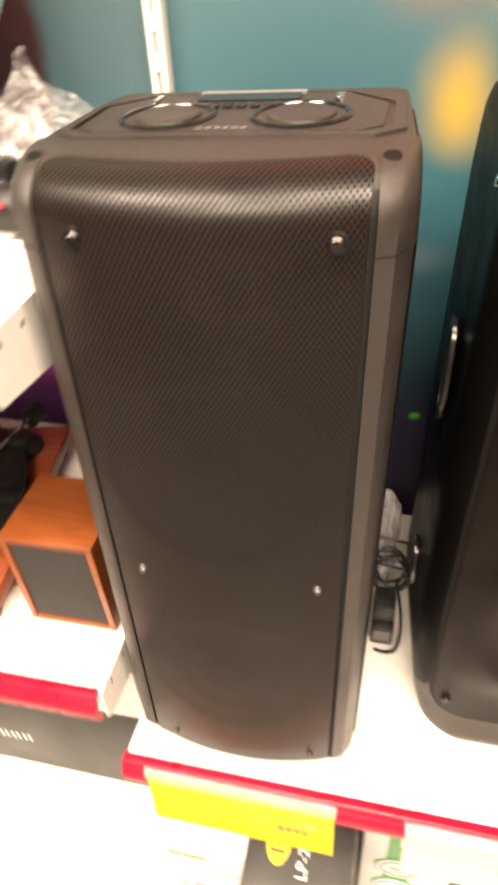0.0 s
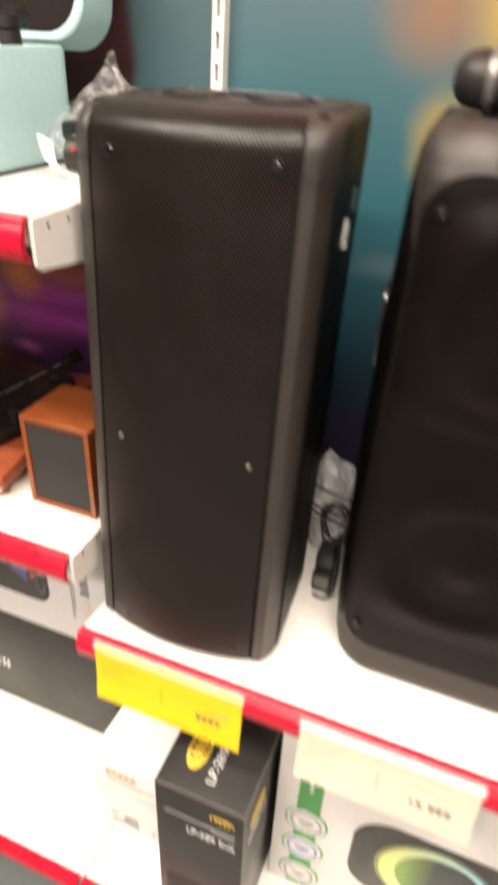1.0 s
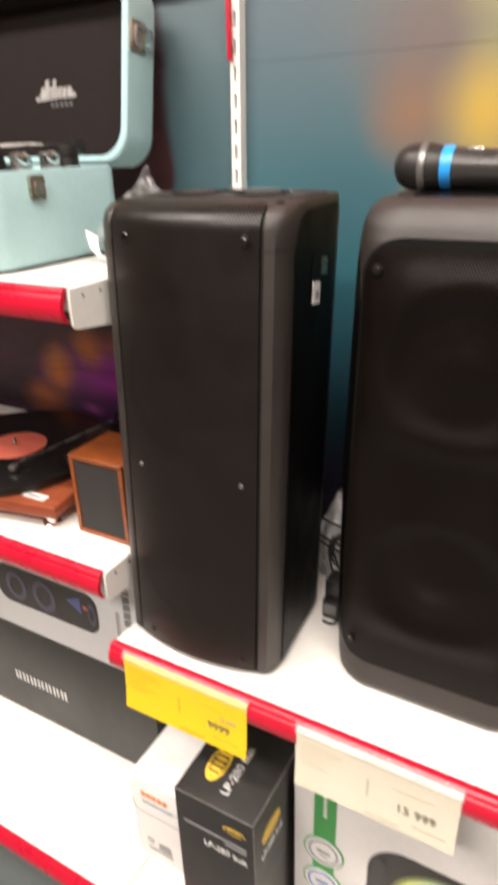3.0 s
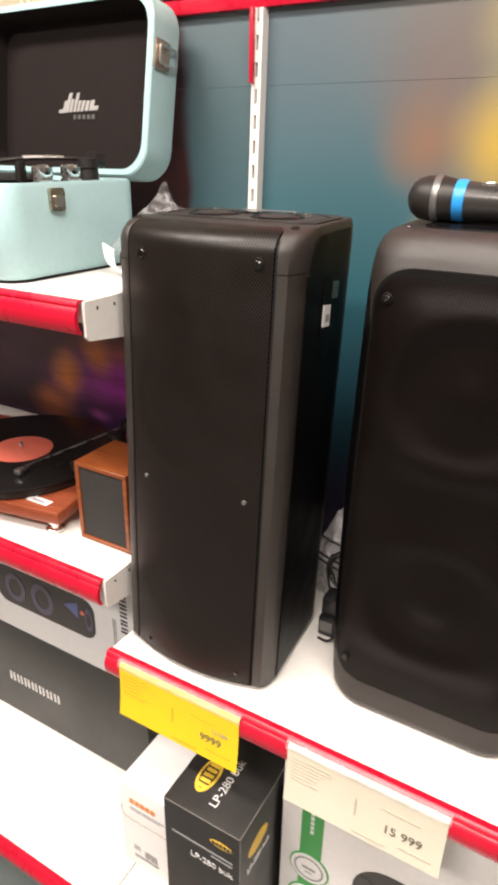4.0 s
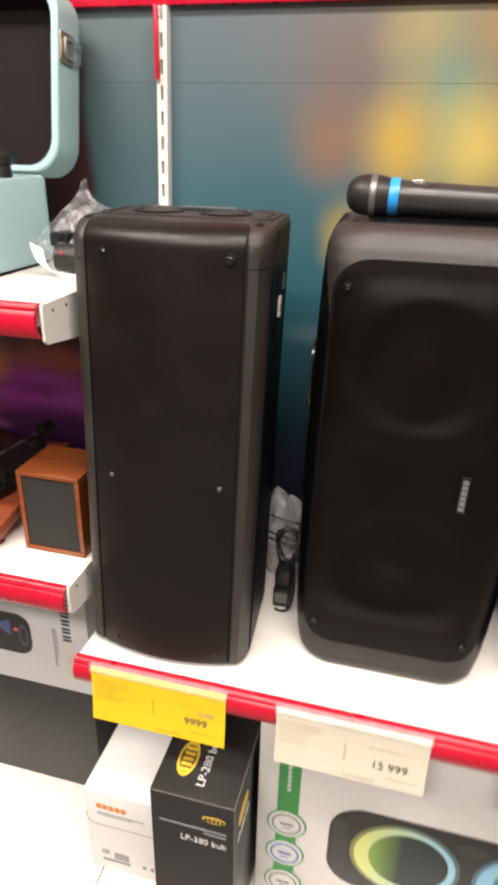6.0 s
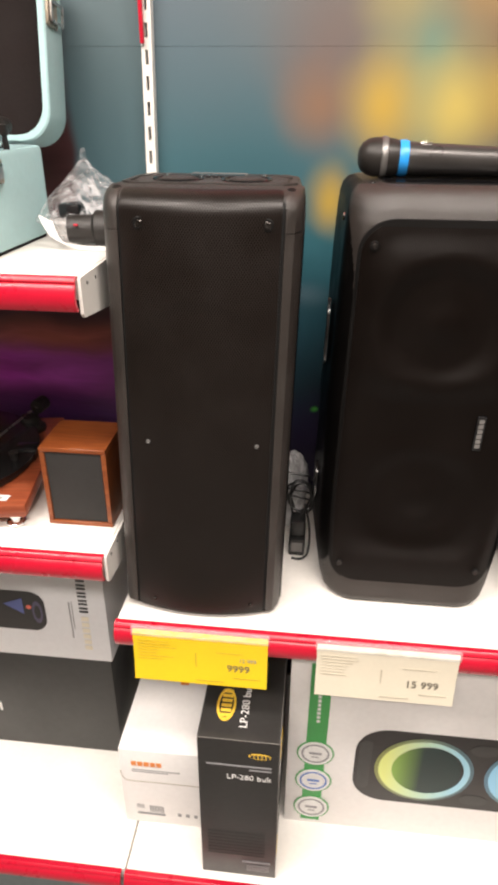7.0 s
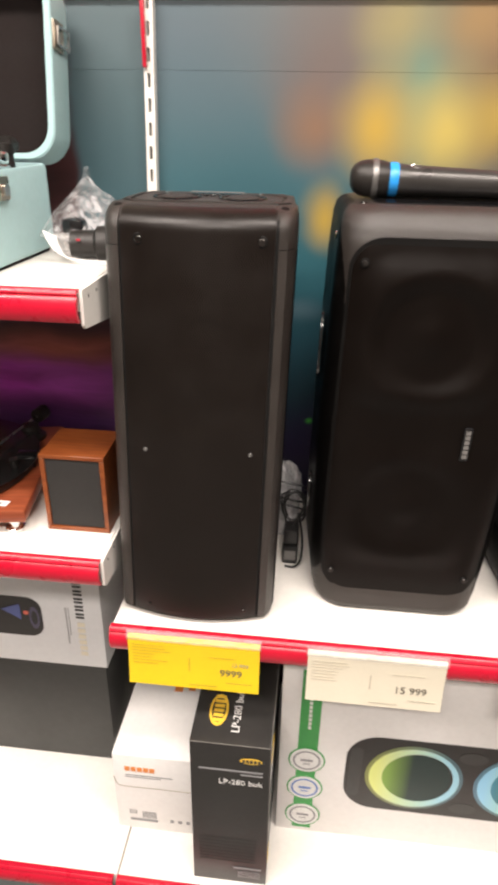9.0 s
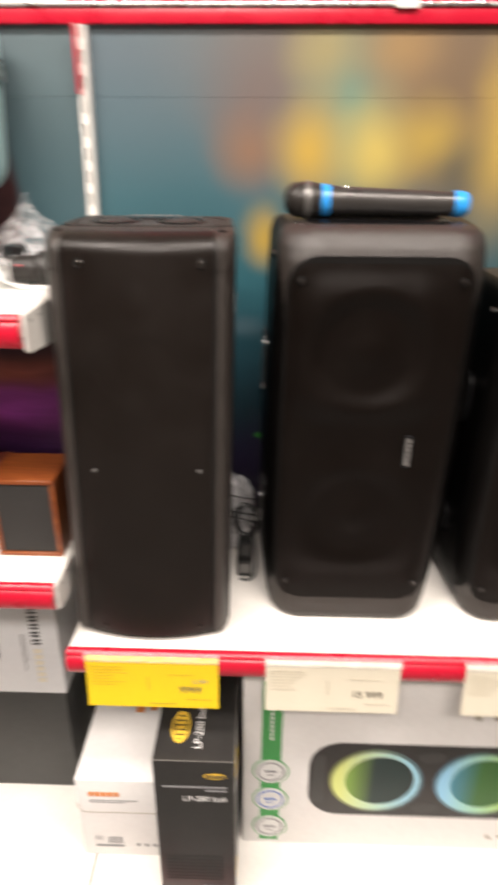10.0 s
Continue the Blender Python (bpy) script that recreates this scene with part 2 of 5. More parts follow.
M_yellow = mat("yellow_tag", (0.86, 0.60, 0.012), 0.35, 0, 0.03, 30)
M_cream = mat("cream_tag", (0.74, 0.69, 0.56), 0.4, 0, 0.03, 30)
M_ink = mat("dark_ink", (0.03, 0.03, 0.03), 0.5)
M_greyink = mat("grey_ink", (0.35, 0.32, 0.26), 0.5)
M_olive = mat("tag_print", (0.52, 0.38, 0.03), 0.5)
M_paper = mat("white_carton", (0.84, 0.83, 0.82), 0.45, 0, 0.04, 12, 0.06, 300)
M_greycard = mat("grey_carton", (0.70, 0.71, 0.73), 0.4, 0, 0.04, 12, 0.06, 300)
M_blackcard = mat("black_carton", (0.022, 0.021, 0.020), 0.38, 0, 0.15, 14, 0.08, 300)
M_darkcard = mat("charcoal_carton", (0.045, 0.046, 0.044), 0.5, 0, 0.12, 10, 0.06, 300)
M_lite = mat("white_print", (0.75, 0.75, 0.74), 0.5)
M_gold = mat("yellow_print", (0.80, 0.52, 0.05), 0.45)
M_orange = mat("orange_print", (0.80, 0.27, 0.06), 0.45)
M_green = mat("green_print", (0.05, 0.33, 0.08), 0.4)
M_blue = mat("blue_band", (0.02, 0.30, 0.78), 0.35)
M_bluep = mat("blue_print", (0.12, 0.22, 0.52), 0.45)
M_mid = mat("mid_grey_print", (0.28, 0.28, 0.29), 0.5)
M_faintblack = mat("faint_dark_print", (0.030, 0.029, 0.028), 0.45)
M_screw = mat("black_zinc", (0.065, 0.06, 0.057), 0.3, 1.0)
M_silver = mat("silver_print", (0.36, 0.35, 0.34), 0.45)
M_dim = mat("dim_grey_print", (0.10, 0.10, 0.10), 0.5)
M_violet = mat("violet_grey_print", (0.085, 0.078, 0.13), 0.4)
M_indigo = mat("indigo_print", (0.10, 0.13, 0.34), 0.4)
M_creampanel = mat("cream_panel", (0.50, 0.44, 0.33), 0.6, 0, 0.05, 6)
M_worn = mat("worn_card_edge", (0.16, 0.15, 0.14), 0.7, 0, 0.5, 90)
M_dimmer = mat("dull_grey_print", (0.15, 0.145, 0.14), 0.5)
M_price = mat("price_ink", (0.13, 0.115, 0.09), 0.5)
M_faint = mat("faint_print", (0.52, 0.48, 0.39), 0.5)
M_collar = mat("grey_collar", (0.20, 0.195, 0.19), 0.35, 0.6)
M_plinth = mat("plinth_grey", (0.18, 0.22, 0.22), 0.5, 0, 0.1, 8)
M_floor = mat("shop_floor", (0.22, 0.22, 0.21), 0.3, 0, 0.1, 4)
# Tone kept dark so the black loudspeakers catch little bounced light.
M_wall = mat("shop_wall", (0.24, 0.215, 0.19), 0.7, 0, 0.05, 3)
M_ceil = mat("shop_ceiling", (0.75, 0.74, 0.72), 0.8, 0, 0.05, 3)
M_film = film_mat("clear_plastic_film", 0.06, 0.55)
M_film2 = film_mat("milky_plastic_film", 0.45, 0.90)
M_sleeve = film_mat("clear_sleeve", 0.15, 0.20)
M_rubber = mat("cable_black", (0.012, 0.012, 0.012), 0.4)
M_barrel = mat("microphone_barrel", (0.045, 0.042, 0.04), 0.33, 0.3, 0.1, 30)
M_mesh = grille_mat("microphone_mesh", (0.026, 0.023, 0.021), (0.010, 0.009, 0.008), 0.0026, 0.3)
# Printed teal ground; lower stops also darkened to paint the shade between the loudspeakers.
TEAL = [(0.0, (0.016, 0.010, 0.028)), (0.12, (0.016, 0.013, 0.038)), (0.2, (0.006, 0.026, 0.042)), (0.36, (0.008, 0.048, 0.068)), (0.5, (0.018, 0.088, 0.112)), (0.64, (0.040, 0.112, 0.138)), (0.74, (0.071, 0.126, 0.152)), (0.85, (0.099, 0.139, 0.165)), (1.0, (0.107, 0.155, 0.174))]
M_print_r = print_mat("bokeh_print", TEAL, [
    (0.45, 1.60, 0.36, 0.22, (0.165, 0.121, 0.083), 0.95),
    (0.55, 1.50, 0.24, 0.30, (0.165, 0.108, 0.058), 0.9),
    (0.25, 1.49, 0.10, 0.13, (0.153, 0.108, 0.095), 0.75),
    (0.385, 1.48, 0.085, 0.16, (0.108, 0.242, 0.197), 0.85),
    (0.237, 1.425, 0.065, 0.065, (0.225, 0.125, 0.072), 0.85),
    (0.335, 1.425, 0.072, 0.085, (0.482, 0.318, 0.052), 0.95),
    (0.432, 1.43, 0.072, 0.085, (0.516, 0.404, 0.103), 0.95),
    (0.51, 1.442, 0.07, 0.07, (0.404, 0.284, 0.060), 0.9),
    (0.342, 1.556, 0.07, 0.08, (0.292, 0.249, 0.114), 0.9),
    (0.451, 1.56, 0.08, 0.07, (0.292, 0.185, 0.077), 0.9),
    (0.56, 1.40, 0.06, 0.06, (0.089, 0.083, 0.058), 0.8),
    (0.62, 1.45, 0.06, 0.16, (0.509, 0.350, 0.064), 0.8),
    (0.262, 1.300, 0.042, 0.062, (0.395, 0.267, 0.045), 0.95),
    (0.40, 1.31, 0.07, 0.06, (0.077, 0.229, 0.204), 0.7),
    (0.36, 0.93, 0.20, 0.08, (0.038, 0.019, 0.077), 0.8),
    (0.256, 0.947, 0.009, 0.007, (0.095, 0.605, 0.077), 1.0),
    (0.22, 1.15, 0.05, 0.02, (0.089, 0.140, 0.172), 0.5)])
# Maroon print; stops from 0.6 up also carry the suitcase lid's shade.
M_print_l = print_mat("dark_flower_print", [(0.0, (0.03, 0.010, 0.03)), (0.2, (0.045, 0.012, 0.035)), (0.45, (0.07, 0.018, 0.022)), (0.6, (0.05, 0.014, 0.015)), (0.8, (0.035, 0.014, 0.016)), (1.0, (0.030, 0.022, 0.026))], [
    (-0.24, 0.99, 0.26, 0.085, (0.62, 0.12, 0.70), 1.0),
    (-0.30, 1.00, 0.085, 0.065, (0.50, 0.06, 0.54), 1.0),
    (-0.20, 0.925, 0.26, 0.05, (0.14, 0.05, 0.26), 0.9),
    (-0.44, 1.00, 0.05, 0.06, (0.90, 0.30, 0.05), 1.0),
    (-0.355, 1.05, 0.045, 0.05, (0.85, 0.28, 0.06), 1.0),
    (-0.485, 0.935, 0.07, 0.045, (0.70, 0.20, 0.07), 0.95),
    (-0.20, 1.065, 0.24, 0.035, (0.45, 0.13, 0.08), 0.85),
    (-0.36, 0.93, 0.035, 0.014, (0.80, 0.18, 0.85), 1.0),
    (-0.60, 1.52, 0.12, 0.12, (0.40, 0.14, 0.34), 0.95),
    (-0.60, 1.36, 0.12, 0.12, (0.15, 0.24, 0.38), 0.95),
    (-0.57, 1.02, 0.08, 0.10, (0.06, 0.015, 0.05), 0.9)],
    field=(-0.128, -0.108, 1.17, 1.26, TEAL[:4] + [(0.5, (0.024, 0.082, 0.104)), (0.68, (0.060, 0.112, 0.130)), (1.0, (0.125, 0.160, 0.172))]), strands=0.32)

# ---- building helpers ----


def part(name, bm, material, parent=None, label="", smooth=True, run=None):
    """Links a bmesh, given in world metres, as one mesh object, under a thing or a part."""
    bmesh.ops.recalc_face_normals(bm, faces=bm.faces)
    me = bpy.data.meshes.new(name)
    if material.name in ("perforated_black", "perforated_charcoal", "microphone_mesh"):
        uv = bm.loops.layers.uv.new("sheet")
        for fc in bm.faces:
            for lp in fc.loops:
                lp[uv].uv = (lp.vert.co.x, run(lp.vert.co) if run else lp.vert.co.z)
    bm.to_mesh(me)
    bm.free()
    me.materials.append(material)
    if smooth:
        me.polygons.foreach_set("use_smooth", [True] * len(me.polygons))
        me.set_sharp_from_angle(angle=radians(38))
    ob = new(name, me)
    if parent is not None:
        ob.parent = parent
        if parent.type == "EMPTY":
            ob.matrix_parent_inverse = Matrix.Translation(parent.location).inverted()
    if label:
        ob["label"] = label
    if name in ("small_print", "barcode", "brand_mark", "model_mark", "logo_bars", "band_print", "name_mark", "panel_print", "badge_print", "lid_mark", "top_mark", "price", "old_price", "model_name", "lid_print"):
        ob["kind"] = "stuff"
    return ob


def thing(name, at, label, category, group=""):
    ob = new(name)
    ob.empty_display_size = 0.05
    ob.location = at
    return tagged(ob, label, category, group)


def lean(t, k, z0, ky=0.0):
    """Lets a thing stand a little out of plumb: its meshes shift along x and y with height."""
    bpy.context.view_layer.update()
    for ob in t.children_recursive:
        if ob.type == "MESH":
            inv = ob.matrix_world.inverted()
            for v in ob.data.vertices:
                w = ob.matrix_world @ v.co
                v.co = inv @ (w + Vector((k * (w.z - z0), ky * (w.z - z0), 0)))
    return t


def rbox(x0, x1, y0, y1, z0, z1, r=0.0, seg=2, bm=None):
    bm = bm or bmesh.new()
    res = bmesh.ops.create_cube(bm, size=1)
    for v in res["verts"]:
        v.co = Vector(((x0 + x1) / 2 + v.co.x * (x1 - x0), (y0 + y1) / 2 + v.co.y * (y1 - y0), (z0 + z1) / 2 + v.co.z * (z1 - z0)))
    if r:
        ed = {e for v in res["verts"] for e in v.link_edges}
        bmesh.ops.bevel(bm, geom=list(ed), offset=r, segments=seg, profile=0.5, affect="EDGES")
    return bm


def loft(rings, cap=True, closed=True, bm=None):
    bm = bm or bmesh.new()
    vs = [[bm.verts.new(p) for p in r] for r in rings]
    n = len(vs[0])
    for a, b in zip(vs, vs[1:]):
        for i in range(n if closed else n - 1):
            j = (i + 1) % n
            bm.faces.new((a[i], a[j], b[j], b[i]))
    if cap:
        bm.faces.new(vs[0])
        bm.faces.new(vs[-1][::-1])
    return bm


def lathe(profile, origin, axis, n=24, bm=None):
    """Turns (radius, along) pairs about an axis."""
    q = Vector((0, 0, 1)).rotation_difference(Vector(axis).normalized())
    rings = []
    for r, h in profile:
        rings.append([Vector(origin) + q @ Vector((max(r, 1e-5) * math.cos(2 * math.pi * i / n), max(r, 1e-5) * math.sin(2 * math.pi * i / n), h)) for i in range(n)])
    return loft(rings, bm=bm)


def tube(pts, r, n=8, bm=None):
    pts = [Vector(p) for p in pts]
    rings = []
    for i, p in enumerate(pts):
        d = (pts[min(i + 1, len(pts) - 1)] - pts[max(i - 1, 0)]).normalized()
        a = d.cross(Vector((0.13, 0.21, 0.97)))
        if a.length < 1e-3:
            a = d.cross(Vector((1, 0, 0)))
        a.normalize()
        c = d.cross(a)
        rings.append([p + r * (math.cos(2 * math.pi * k / n) * a + math.sin(2 * math.pi * k / n) * c) for k in range(n)])
    return loft(rings, bm=bm)


def spline(pts, n=10):
    """Catmull-Rom through the points."""
    p = [Vector(pts[0])] + [Vector(q) for q in pts] + [Vector(pts[-1])]
    out = []
    for i in range(1, len(p) - 2):
        for k in range(n):
            t = k / n
            out.append(0.5 * (2 * p[i] + (p[i + 1] - p[i - 1]) * t + (2 * p[i - 1] - 5 * p[i] + 4 * p[i + 1] - p[i + 2]) * t * t + (3 * p[i] - p[i - 1] - 3 * p[i + 1] + p[i + 2]) * t ** 3))
    out.append(p[-2])
    return out


def prism(outline, depth, place):
    """Extrudes a 2D outline by depth; place maps (u, v, w) to the world."""
    return loft([[place(u, v, 0) for u, v in outline], [place(u, v, depth) for u, v in outline]])


def round_rect(u0, u1, v0, v1, r, n=6):
    out = []
    for cu, cv, a0 in ((u1 - r, v1 - r, 0), (u0 + r, v1 - r, 90), (u0 + r, v0 + r, 180), (u1 - r, v0 + r, 270)):
        out += [(cu + r * math.cos(radians(a0 + 90 * k / n)), cv + r * math.sin(radians(a0 + 90 * k / n))) for k in range(n + 1)]
    return out


def oval(cu, cv, ru, rv, n=32):
    return [(cu + ru * math.cos(2 * math.pi * k / n), cv + rv * math.sin(2 * math.pi * k / n)) for k in range(n)]


def front(y):
    """Places flat print on a face that looks to -y."""
    return lambda u, v, w: Vector((u, y - w, v))


def on_top(z):
    return lambda u, v, w: Vector((u, v, z + w))


def frame_ring(outer, inner, depth, place):
    bm = bmesh.new()
    rings = [[bm.verts.new(place(u, v, w)) for u, v in o] for o, w in ((outer, 0), (outer, depth), (inner, depth), (inner, 0))]
    n = len(outer)
    for a, b in zip(rings, rings[1:] + rings[:1]):
        for i in range(n):
            j = (i + 1) % n
            bm.faces.new((a[i], a[j], b[j], b[i]))
    return bm


def text_bm(body, size, place, depth=0.0006, align="LEFT", shear=0.0):
    cu = bpy.data.curves.new("lettering", "FONT")
    cu.body, cu.size, cu.extrude, cu.align_x, cu.shear = body, size, depth / 2, align, shear
    cu.resolution_u = 3
    ob = bpy.data.objects.new("lettering", cu)
    scene.collection.objects.link(ob)
    bpy.context.view_layer.update()
    me = bpy.data.meshes.new_from_object(ob.evaluated_get(bpy.context.evaluated_depsgraph_get()))
    bm = bmesh.new()
    bm.from_mesh(me)
    for v in bm.verts:
        v.co = place(v.co.x, v.co.y, v.co.z + depth / 2)
    bpy.data.objects.remove(ob)
    bpy.data.curves.remove(cu)
    bpy.data.meshes.remove(me)
    return bm


def bars(rects, place, depth=0.0006):
    """Rows of unreadable print as plain bars."""
    bm = bmesh.new()
    for u0, u1, v0, v1 in rects:
        loft([[place(u, v, w) for u, v in ((u0, v0), (u1, v0), (u1, v1), (u0, v1))] for w in (0, depth)], bm=bm)
    return bm


def word_bars(u0, v0, width, height, count, gap=0.3):
    """One bar for each letter of a word mark."""
    step = width / count
    return [(u0 + i * step, u0 + (i + 1 - gap) * step, v0, v0 + height) for i in range(count)]


def stroke_bars(u0, v0, width, height, count):
    """Two thin strokes for each letter of a word mark."""
    step = width / count
    return [(u0 + (i + a) * step, u0 + (i + a + 0.22) * step, v0, v0 + height) for i in range(count) for a in (0.04, 0.50)]


def lines(u0, u1, v1, n, pitch, h, rng):
    return [(u0, u0 + (u1 - u0) * rng.uniform(0.45, 1.0), v1 - i * pitch - h, v1 - i * pitch) for i in range(n)]



# ---- the shop round the shelves ----


def slab(name, x0, x1, y0, y1, z0, z1, material, label, category):
    ob = part(name, rbox(x0, x1, y0, y1, z0, z1), material, smooth=False)
    return tagged(ob, label, category, kind="structure")


slab("floor", -3.2, 3.2, -3.2, 0.6, -0.1, 0.0, M_floor, "grey shop floor in front of the shelving", "floor")
slab("ceiling", -3.2, 3.2, -3.2, 0.6, 2.9, 3.0, M_ceil, "plain white shop ceiling with rows of lights", "ceiling")
# South, west and east walls are unseen, added to close the room.
slab("wall_south", -3.2, 3.2, -3.2, -3.1, 0, 2.9, M_wall, "unseen plain wall added behind the aisle", "wall")
slab("wall_west", -3.2, -3.1, -3.1, 0.5, 0, 2.9, M_wall, "unseen plain wall added at the aisle's end", "wall")
slab("wall_east", 3.1, 3.2, -3.1, 0.5, 0, 2.9, M_wall, "unseen plain wall added at the aisle's other end", "wall")
wall_north = slab("wall_north", -3.1, 3.1, 0.425, 0.5, 0, 2.9, M_wall, "cream wall behind the display shelving", "wall")
for x0, x1, m, tone in ((-1.1, -0.0095, M_print_l, "dark print with purple and orange blurs"), (-0.0065, 1.09, M_print_r, "teal print with yellow blurred lights")):
    for z0, z1 in ((0.30, 1.49698), (1.49715, 1.62)):
        part("panel", rbox(x0, x1, 0.40, 0.424, z0, z1, 0.0003, 1), m, wall_north, tone, smooth=False)

# ---- shelving ----


def upright(x):
    t = thing("shelf_upright", (x, 0.39, 0.0), "white slotted steel upright between two bays", "shelf upright", "shelf uprights")
    bm = rbox(x - 0.0072, x - 0.0022, 0.3825, 0.399, 0.0, 1.587)
    rbox(x + 0.0022, x + 0.0074, 0.3825, 0.399, 0.0, 1.587, bm=bm)
    k = 0
    while 0.02 + k * 0.032 < 1.565:
        z = 0.02 + k * 0.032
        rbox(x - 0.0023, x + 0.0023, 0.3828, 0.3855, z, z + 0.0145, bm=bm)
        k += 1
    part("channel", bm, M_white, t, smooth=False)
    # Added dark strip paints the shade behind the slots.
    part("back_strip", rbox(x - 0.0019, x + 0.0019, 0.393, 0.3985, 0.0, 1.587), M_dark, t, smooth=False)
    return t


lean(upright(-0.008), 0.022, 1.36)
red_bracket = part("bracket_strip", rbox(-0.0118, -0.0068, 0.374, 0.3822, 1.499, 1.587, 0.001), M_red)
tagged(red_bracket, "red steel bracket strip hooked into the white upright", "bracket")

RAIL = [(0.004, 0.0), (-0.004, 0.001), (-0.0072, -0.001), (-0.0085, -0.004), (-0.0072, -0.0065), (-0.0098, -0.0085), (-0.0118, -0.013), (-0.0128, -0.019), (-0.0122, -0.025), (-0.0106, -0.031), (-0.0078, -0.0355), (-0.003, -0.0365), (-0.0028, -0.034), (-0.0055, -0.031), (-0.0075, -0.025), (-0.0065, -0.016), (-0.0045, -0.010), (-0.0045, -0.006), (-0.003, -0.0035), (0.004, -0.003)]


def shelf(name, x0, x1, y0, z, label, rail_x0, rail_x1, ends=()):
    """Folded steel shelf with a price rail and end brackets."""
    t = thing(name, ((x0 + x1) / 2, 0.2, z), label, "shelf")
    part("board", rbox(x0, x1, y0 + 0.004, 0.376, z - 0.026, z, 0.0015), M_white, t)
    part("price_rail", loft([[Vector((x, y0 + u, z + v)) for u, v in RAIL] for x in (rail_x0, rail_x1)]), M_red, t, "glossy red plastic price rail")
    for x, side in ends:
        w = 0.0035
        prof = [(y0 + 0.001, z - 0.001), (y0 - 0.0005, z - 0.006), (y0 - 0.0005, z - 0.040), (y0 + 0.004, z - 0.0445), (0.20, z - 0.068), (0.376, z - 0.075), (0.376, z - 0.001)]
        br = part("bracket", loft([[Vector((x + d, u, v)) for u, v in prof] for d in (0, w * side)]), M_white, t)
        xo = x + w * side
        for yy in (0.018, 0.046):
            # Thin dark plate on the bracket in place of a shaded hole.
            part("hole", rbox(min(xo, xo + 0.0006 * side), max(xo, xo + 0.0006 * side), y0 + yy, y0 + yy + 0.0022, z - 0.0125, z - 0.0090), M_dark, br, smooth=False)
    return t


shelf("display_shelf", 0.002, 1.08, 0.0, 0.803, "white steel shelf carrying large black loudspeakers", 0.0, 1.08)
shelf("turntable_shelf", -1.08, -0.009, 0.008, 0.905, "white steel shelf with a red front rail under a turntable", -1.08, -0.0088, ((-0.0085, 1),))
shelf("upper_shelf", -1.08, -0.001, 0.008, 1.267, "white steel shelf with a red rail under a suitcase player", -1.08, -0.0008, ((-0.0005, 1),))
shelf("base_shelf", 0.0 - 0.0085, 1.08, -0.062, 0.32, "low white steel base shelf with boxed goods", -0.010, 1.08)
shelf("base_shelf", -1.08, -0.0115, -0.062, 0.32, "low white steel base shelf with dark boxes", -1.08, -0.016)
slab("plinth", -1.1, 1.1, -0.03, 0.37, 0.0, 0.285, M_plinth, "grey kick plinth under the base shelves", "plinth")

header = thing("header_rail", (0.0, 0.37, 1.59), "red header rail with a thin silver edge along the wall top", "header rail")
part("lower_band", rbox(-1.1, 1.1, 0.3885, 0.3995, 1.588, 1.6075, 0.0015), M_red, header)
part("silver_edge", rbox(-1.1, 1.1, 0.3855, 0.399, 1.608, 1.6135, 0.001), M_steel, header, "thin silver edge")
part("clip", rbox(0.437, 0.470, 0.382, 0.3855, 1.6055, 1.615, 0.001), M_white, header, "white plastic clip")
part("red_panel", rbox(-0.02, 1.1, 0.390, 0.399, 1.614, 1.80, 0.001), M_red, header)
part("cream_panel", rbox(-1.1, -0.023, 0.3905, 0.399, 1.614, 1.80, 0.001), M_creampanel, header, "cream panel")
for x in (-0.442, -0.426):
    part("joint_strip", rbox(x - 0.0028, x + 0.0028, 0.3865, 0.3902, 1.614, 1.80, 0.0008), M_cream, header, "narrow cream joint strip")


# ---- price tags ----
def price_tag(x0, x1, z1, material, price, old, ink, label, h=0.078, y=-0.0135):
    t = thing("price_tag", ((x0 + x1) / 2, y, z1), label, "price tag", "price tags on the rails")
    prof = [(0.010, 0.004), (0.004, 0.0035), (0.0, 0.0), (0.0, -0.02), (-0.002, -0.05), (-0.006, -h), (-0.0052, -h), (-0.0012, -0.05), (0.0008, -0.02), (0.0008, -0.0005), (0.004, 0.0027), (0.010, 0.003)]
    part("sleeve", loft([[Vector((x, y + u, z1 + v)) for u, v in ((0.0060, 0.0088), (0.0010, 0.0078), (-0.0012, 0.0030), (-0.0014, -0.0020), (-0.0010, -0.0020), (-0.0008, 0.0030), (0.0013, 0.0074), (0.0060, 0.0084))] for x in (x0 - 0.002, x1 + 0.002)]), M_sleeve, t, "clear plastic lip over the rail")
    card = part("card", loft([[Vector((x, y + u, z1 + v)) for u, v in prof] for x in (x0, x1)]), material, t)

    def face(u, v, w):
        d = -v
        lean = 0.0 if d < 0.02 else (0.002 * (d - 0.02) / 0.03 if d < 0.05 else 0.002 + 0.004 * (d - 0.05) / (h - 0.05))
        return Vector((x0 + u, y - lean - 0.0006 - w, z1 + v))

    wd = x1 - x0
    rng = random.Random(int(x0 * 1000))
    part("small_print", bars(lines(0.006, 0.006 + wd * 0.30, -0.010, 7, 0.0052, 0.0007, rng) + lines(wd * 0.62, wd * 0.92, -0.022, 1, 0.005, 0.0007, rng)
                             + [(wd * 0.47, wd * 0.68, -h + 0.006, -h + 0.0075), (wd * 0.465, wd * 0.472, -0.050, -0.026), (wd * 0.75, wd * 0.95, -h + 0.014, -h + 0.0152)], face, 0.0004), ink, t)
    if old:
        part("old_price", text_bm(old, 0.0085, lambda u, v, w: face(wd * 0.79 + u, -0.036 + v, w), 0.0004), M_greyink, t)
    if price:
        part("price", text_bm(price, 0.0158, lambda u, v, w: face(wd * (0.645 if len(price) > 4 else 0.70) + u, -0.053 + v, w), 0.0004), M_price, t)
    return t


